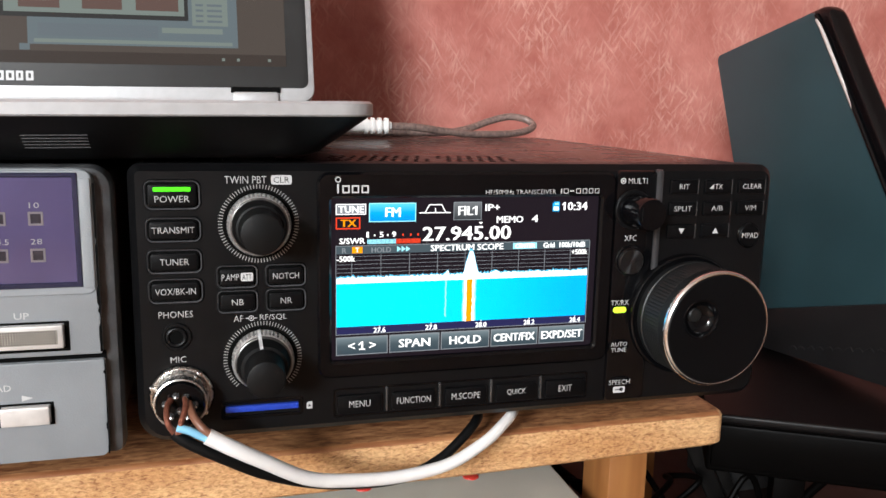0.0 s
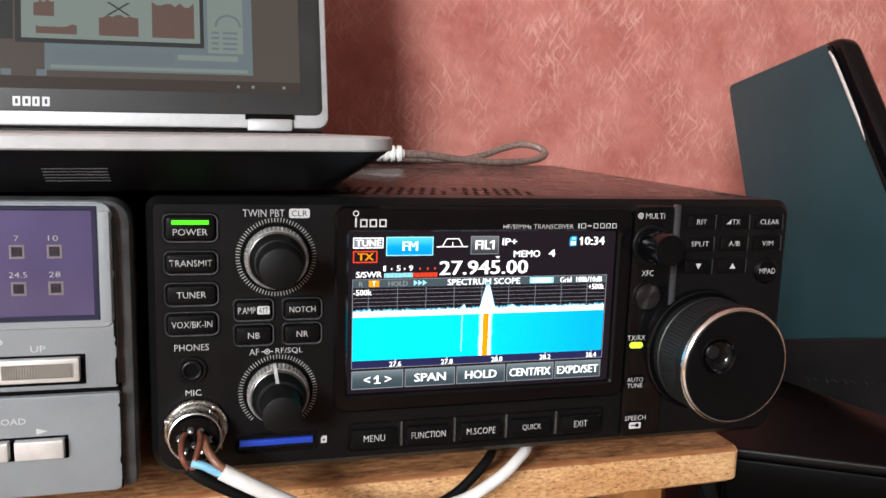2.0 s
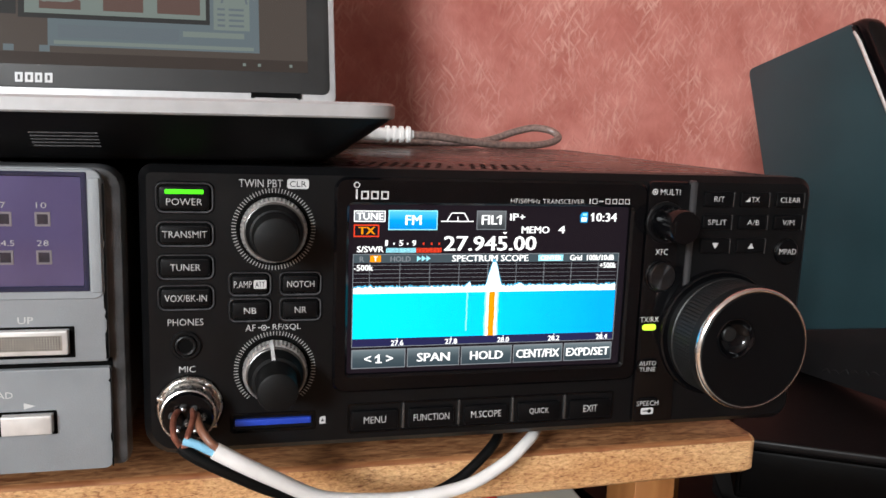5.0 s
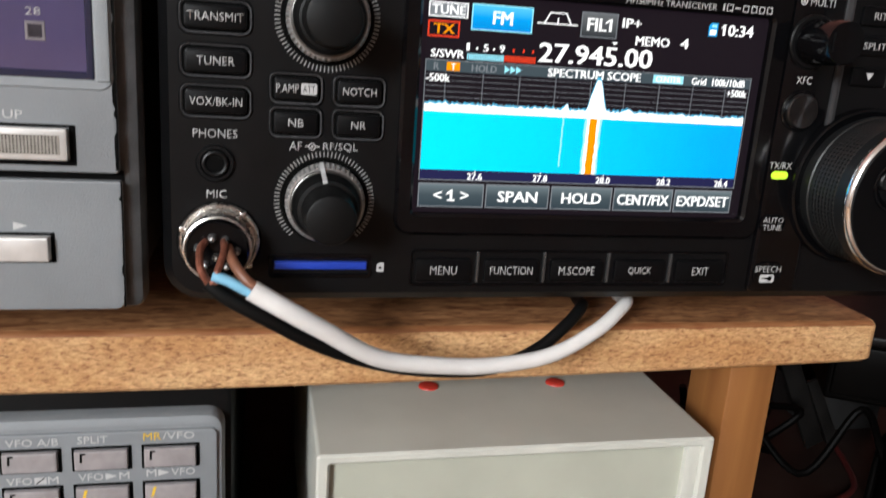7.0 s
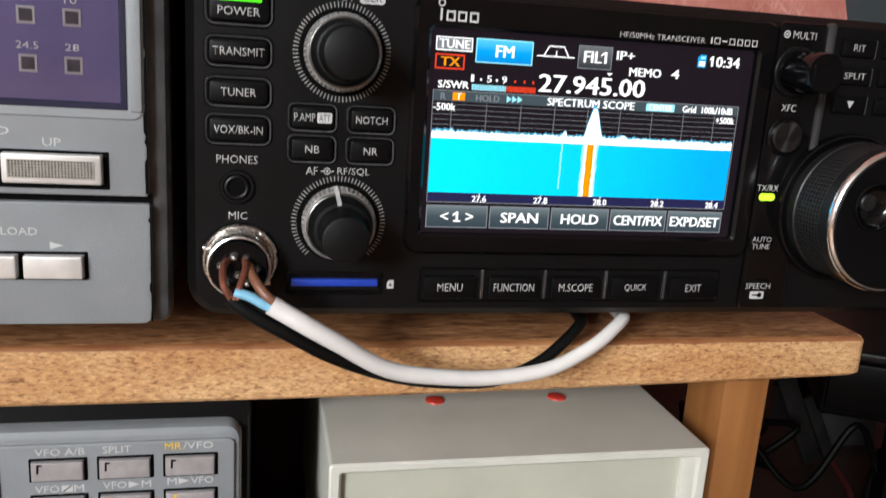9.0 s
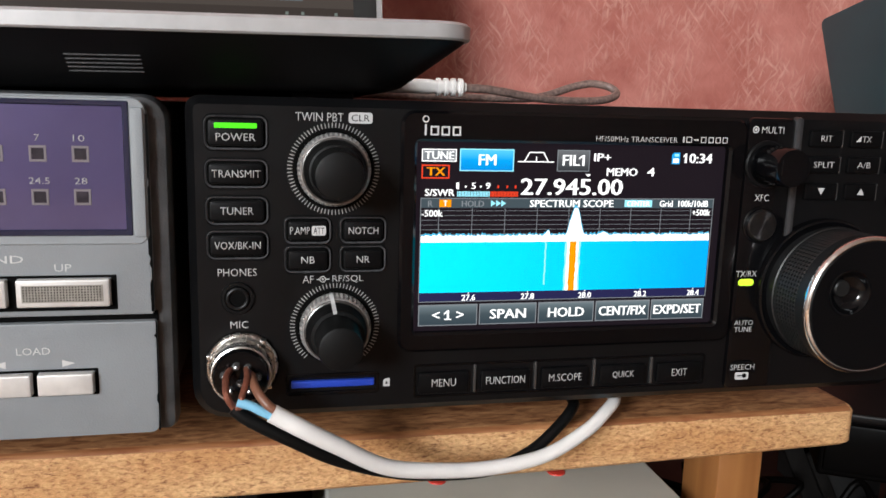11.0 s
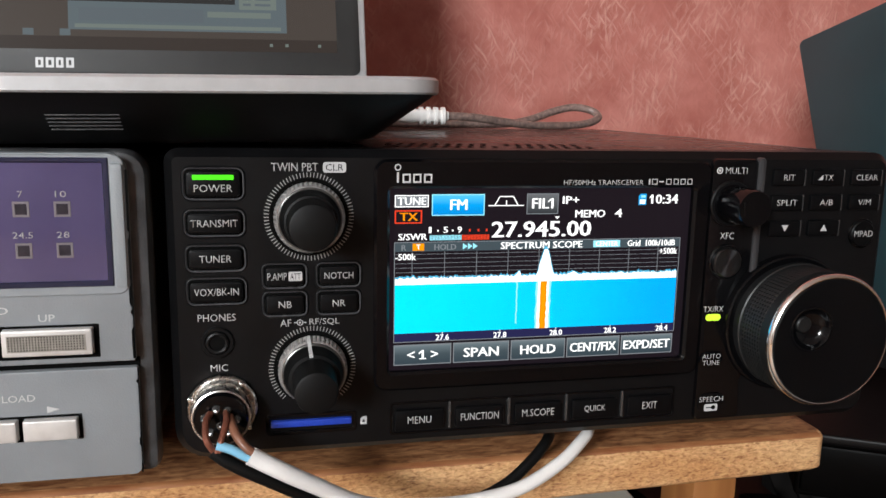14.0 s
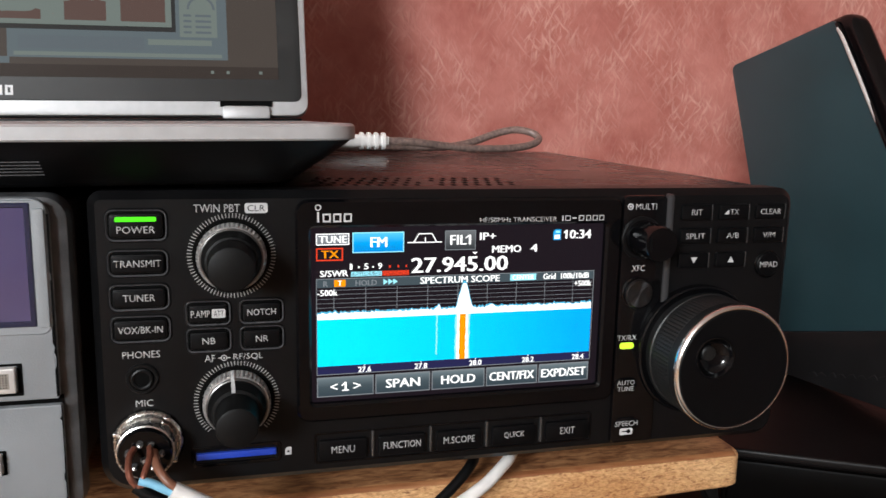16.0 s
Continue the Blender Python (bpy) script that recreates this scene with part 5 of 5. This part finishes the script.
# ---------- usb lead ----------
usb = thing("usb_lead", 150, 160, 103, "grey braided cable with a white plug, looped on the radio", "cable")
pl = bmesh.new()
loft(pl, [[(x, 195 + a, z0 + 110.0) for a, z0 in outline(-w, w, -h, h, min(w, h) * 0.6, 4)] for x, w, h in ((66, 5.5, 3.8), (104, 5.5, 3.8), (106, 4.8, 3.4), (116, 4.0, 3.4), (121, 3.2, 2.8), (124, 2.7, 2.5))])
pg = part("plug", pl, M["white"], usb, "white moulded plug")
for x in (108.0, 112.0, 116.0, 120.0):
    rg = bmesh.new()
    loft(rg, [[(xx, 195 + a, z0 + 110.0) for a, z0 in outline(-w, w, -w, w, w * 0.7, 4)] for xx, w in ((x, 3.8), (x + 0.4, 4.7), (x + 2.0, 4.6), (x + 2.4, 3.6))])
    part("strain_relief_rib", rg, M["white"], pg)
part("cord", tube([(121, 195, 110.0), (138, 199, 109.4), (157, 206, 107.2), (176, 214, 105.2), (194, 221, 104.8), (212, 229, 105.2), (225, 236, 107.2), (231, 242, 110.4), (227, 247, 114.2), (216, 249, 115.6), (202, 247, 112.6), (188, 243, 108.2), (172, 236, 105.4), (150, 226, 105.0), (110, 224, 105.0), (60, 226, 105)], 2.3, 14, sub=10), M["usbgrey"], usb)

# ---------- black equipment beside the shelf ----------
def turn(bm, cx, cy, deg):
    bmesh.ops.rotate(bm, verts=bm.verts, cent=(cx, cy, 0), matrix=Matrix.Rotation(radians(deg), 3, 'Z'))
    return bm


bb = thing("black_equipment_case", 420, 150, -135, "low black equipment case on short legs, with a satin lid", "equipment case")
part("body", turn(block(268, 720, 74, 350, -65, -37, 2, None, 4), 278, 68, -29), M["dead"], bb)
part("lid", turn(block(266, 722, 72, 352, -37.2, -32, 1.6, None, 3), 278, 68, -29), M["lacquer"], bb, "satin black lid")
part("front_lip", turn(block(270, 718, 72.4, 78, -62, -38, 1.5), 278, 68, -29), M["dead"], bb)
for px, py in ((312, 92), (660, 90), (300, 320), (660, 320)):
    part("leg", turn(block(px - 8, px + 8, py - 8, py + 8, -135, -64.8, 1), 278, 68, -29), M["dead"], bb)

spk = thing("slim_panel_unit", 380, 150, -32, "slim dark teal electronic unit with gloss black edge, leaning back", "electronics")


def slant(x0, x1, pts, r, ease):
    """Slab between x0 and x1 with a rounded side outline in y and z and eased rims."""
    bm = bmesh.new()
    P = [Vector(p) for p in pts]
    def ring(d):
        c = sum(P, Vector((0, 0))) / 4
        out = []
        for i, p in enumerate(P):
            a, b = (P[i - 1] - p).normalized(), (P[(i + 1) % 4] - p).normalized()
            for k in range(7):
                t = k / 6
                q = p + a * r[i] * (1 - t) ** 2 + b * r[i] * t ** 2
                out.append(q + (c - q).normalized() * d)
        return out
    rims = []
    for k in range(6):
        s = radians(18 * k)
        rims.append((ease * (1 - math.sin(s)), x0 + ease * (1 - math.cos(s))))
    rims += [(d, x1 - (x - x0)) for d, x in reversed(rims)]
    loft(bm, [[(x, q.x, q.y) for q in ring(d)] for d, x in rims])
    return bm


part("gloss_body", slant(370.6, 384, ((246, 162), (141, 186.5), (36, 33.5), (177, -7)), (6, 9, 3, 3), 5.0), M["gloss"], spk, "gloss black rounded edge")
part("side_shell", slant(369.4, 372, ((245.2, 160.6), (149.5, 182.2), (44.7, 30.8), (176, -6.5)), (5, 5, 1, 1), 0.8), M["teal"], spk, "matt dark teal side")
part("edge_bead", tube([(369.9, 148.4, 180.0), (369.6, 137.4, 166), (369.6, 94.5, 104), (369.6, 45.5, 33.5)], 1.3, 12), M["gloss"], spk, "gloss black bead")
# Pale strip drawn on the rim as the window's reflection.
part("bright_trim", tube([(369.4, 146.4, 177.0), (369.1, 140.2, 169.6), (369.1, 124, 146.5), (369.5, 110.5, 126.5)], 1.25, 12), M["silverkey"], spk, "pale strip standing for the window glint on the edge")
stand = part("stand", slant(367.6, 388, ((206, -15.0), (34, 34.0), (14, -16), (190, -31.6)), (3, 3, 3, 3), 2.5), M["stand"], spk, "matt black foot")
for k in range(13):
    y, z = 138 - k * 7.4, -20.5 + k * 2.1
    h = (1.2, 0.5, 1.5, 0.8)[k % 4]
    bm = tube([(367.6, y, z - h), (367.4, y - 2.0 - h, z + h), (367.5, y - 5.8, z - 0.4)], 0.4, 6, sub=3)
    part("moulded_mark", bm, M["stand"], stand)

# ---------- clutter in the shade behind the post ----------
sc = thing("black_cable_tangle", 260, 150, -135, "tangle of black cables lying on the desk", "cable")
rc = random.Random(11)
for k in range(7):
    x, y = 215 + rc.uniform(0, 60), 110 + rc.uniform(0, 60)
    pts = []
    for j in range(7):
        pts.append((x, y, -130 + rc.uniform(0, 45)))
        x += rc.uniform(-26, 34)
        y += rc.uniform(-28, 30)
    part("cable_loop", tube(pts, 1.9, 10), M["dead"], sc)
def leaning_strip(x, y, h, w, deg, label):
    bm = block(x - w / 2, x + w / 2, y, y + 3, -135, -135 + h, 0.6)
    bmesh.ops.rotate(bm, verts=bm.verts, cent=(x, y, -135), matrix=Matrix.Rotation(radians(deg), 3, 'Y'))
    zmin = min(v.co.z for v in bm.verts)
    for v in bm.verts:
        v.co.z += -135 - zmin
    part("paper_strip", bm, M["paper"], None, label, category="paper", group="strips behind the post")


leaning_strip(338, 152, 60, 11, -27, "pale folded paper strip leaning, coloured dark for the shade")
leaning_strip(352, 154, 46, 7, -29, "narrow pale paper strip leaning, coloured dark for the shade")
oc = block(272, 298, 170, 182, -135, -66, 0.8)
part("wooden_offcut", oc, M["post"], None, "brown wooden offcut standing on the desk in the shade", category="wood")
gb = thing("grey_card_box", 372, 190, -135, "small grey card box with a dark lid, on the desk, darkened for shade", "box")
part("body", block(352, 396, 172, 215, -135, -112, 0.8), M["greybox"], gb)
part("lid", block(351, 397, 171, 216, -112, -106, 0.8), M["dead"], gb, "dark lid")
ca = thing("thick_black_cable", 400, 110, -135, "thick black cable arching over the desk in the shade", "cable")
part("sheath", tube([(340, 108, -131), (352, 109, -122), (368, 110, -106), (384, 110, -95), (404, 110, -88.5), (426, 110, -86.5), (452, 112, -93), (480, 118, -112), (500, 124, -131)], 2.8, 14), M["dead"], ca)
rd = thing("red_test_lead", 290, 90, -135, "red test lead lying on the desk, coloured dark for the shade", "cable")
part("lead", tube([(270, 78, -118), (283, 82, -122), (300, 92, -130), (330, 110, -132.4), (350, 150, -133.2)], 1.6, 12), M["leadred"], rd)
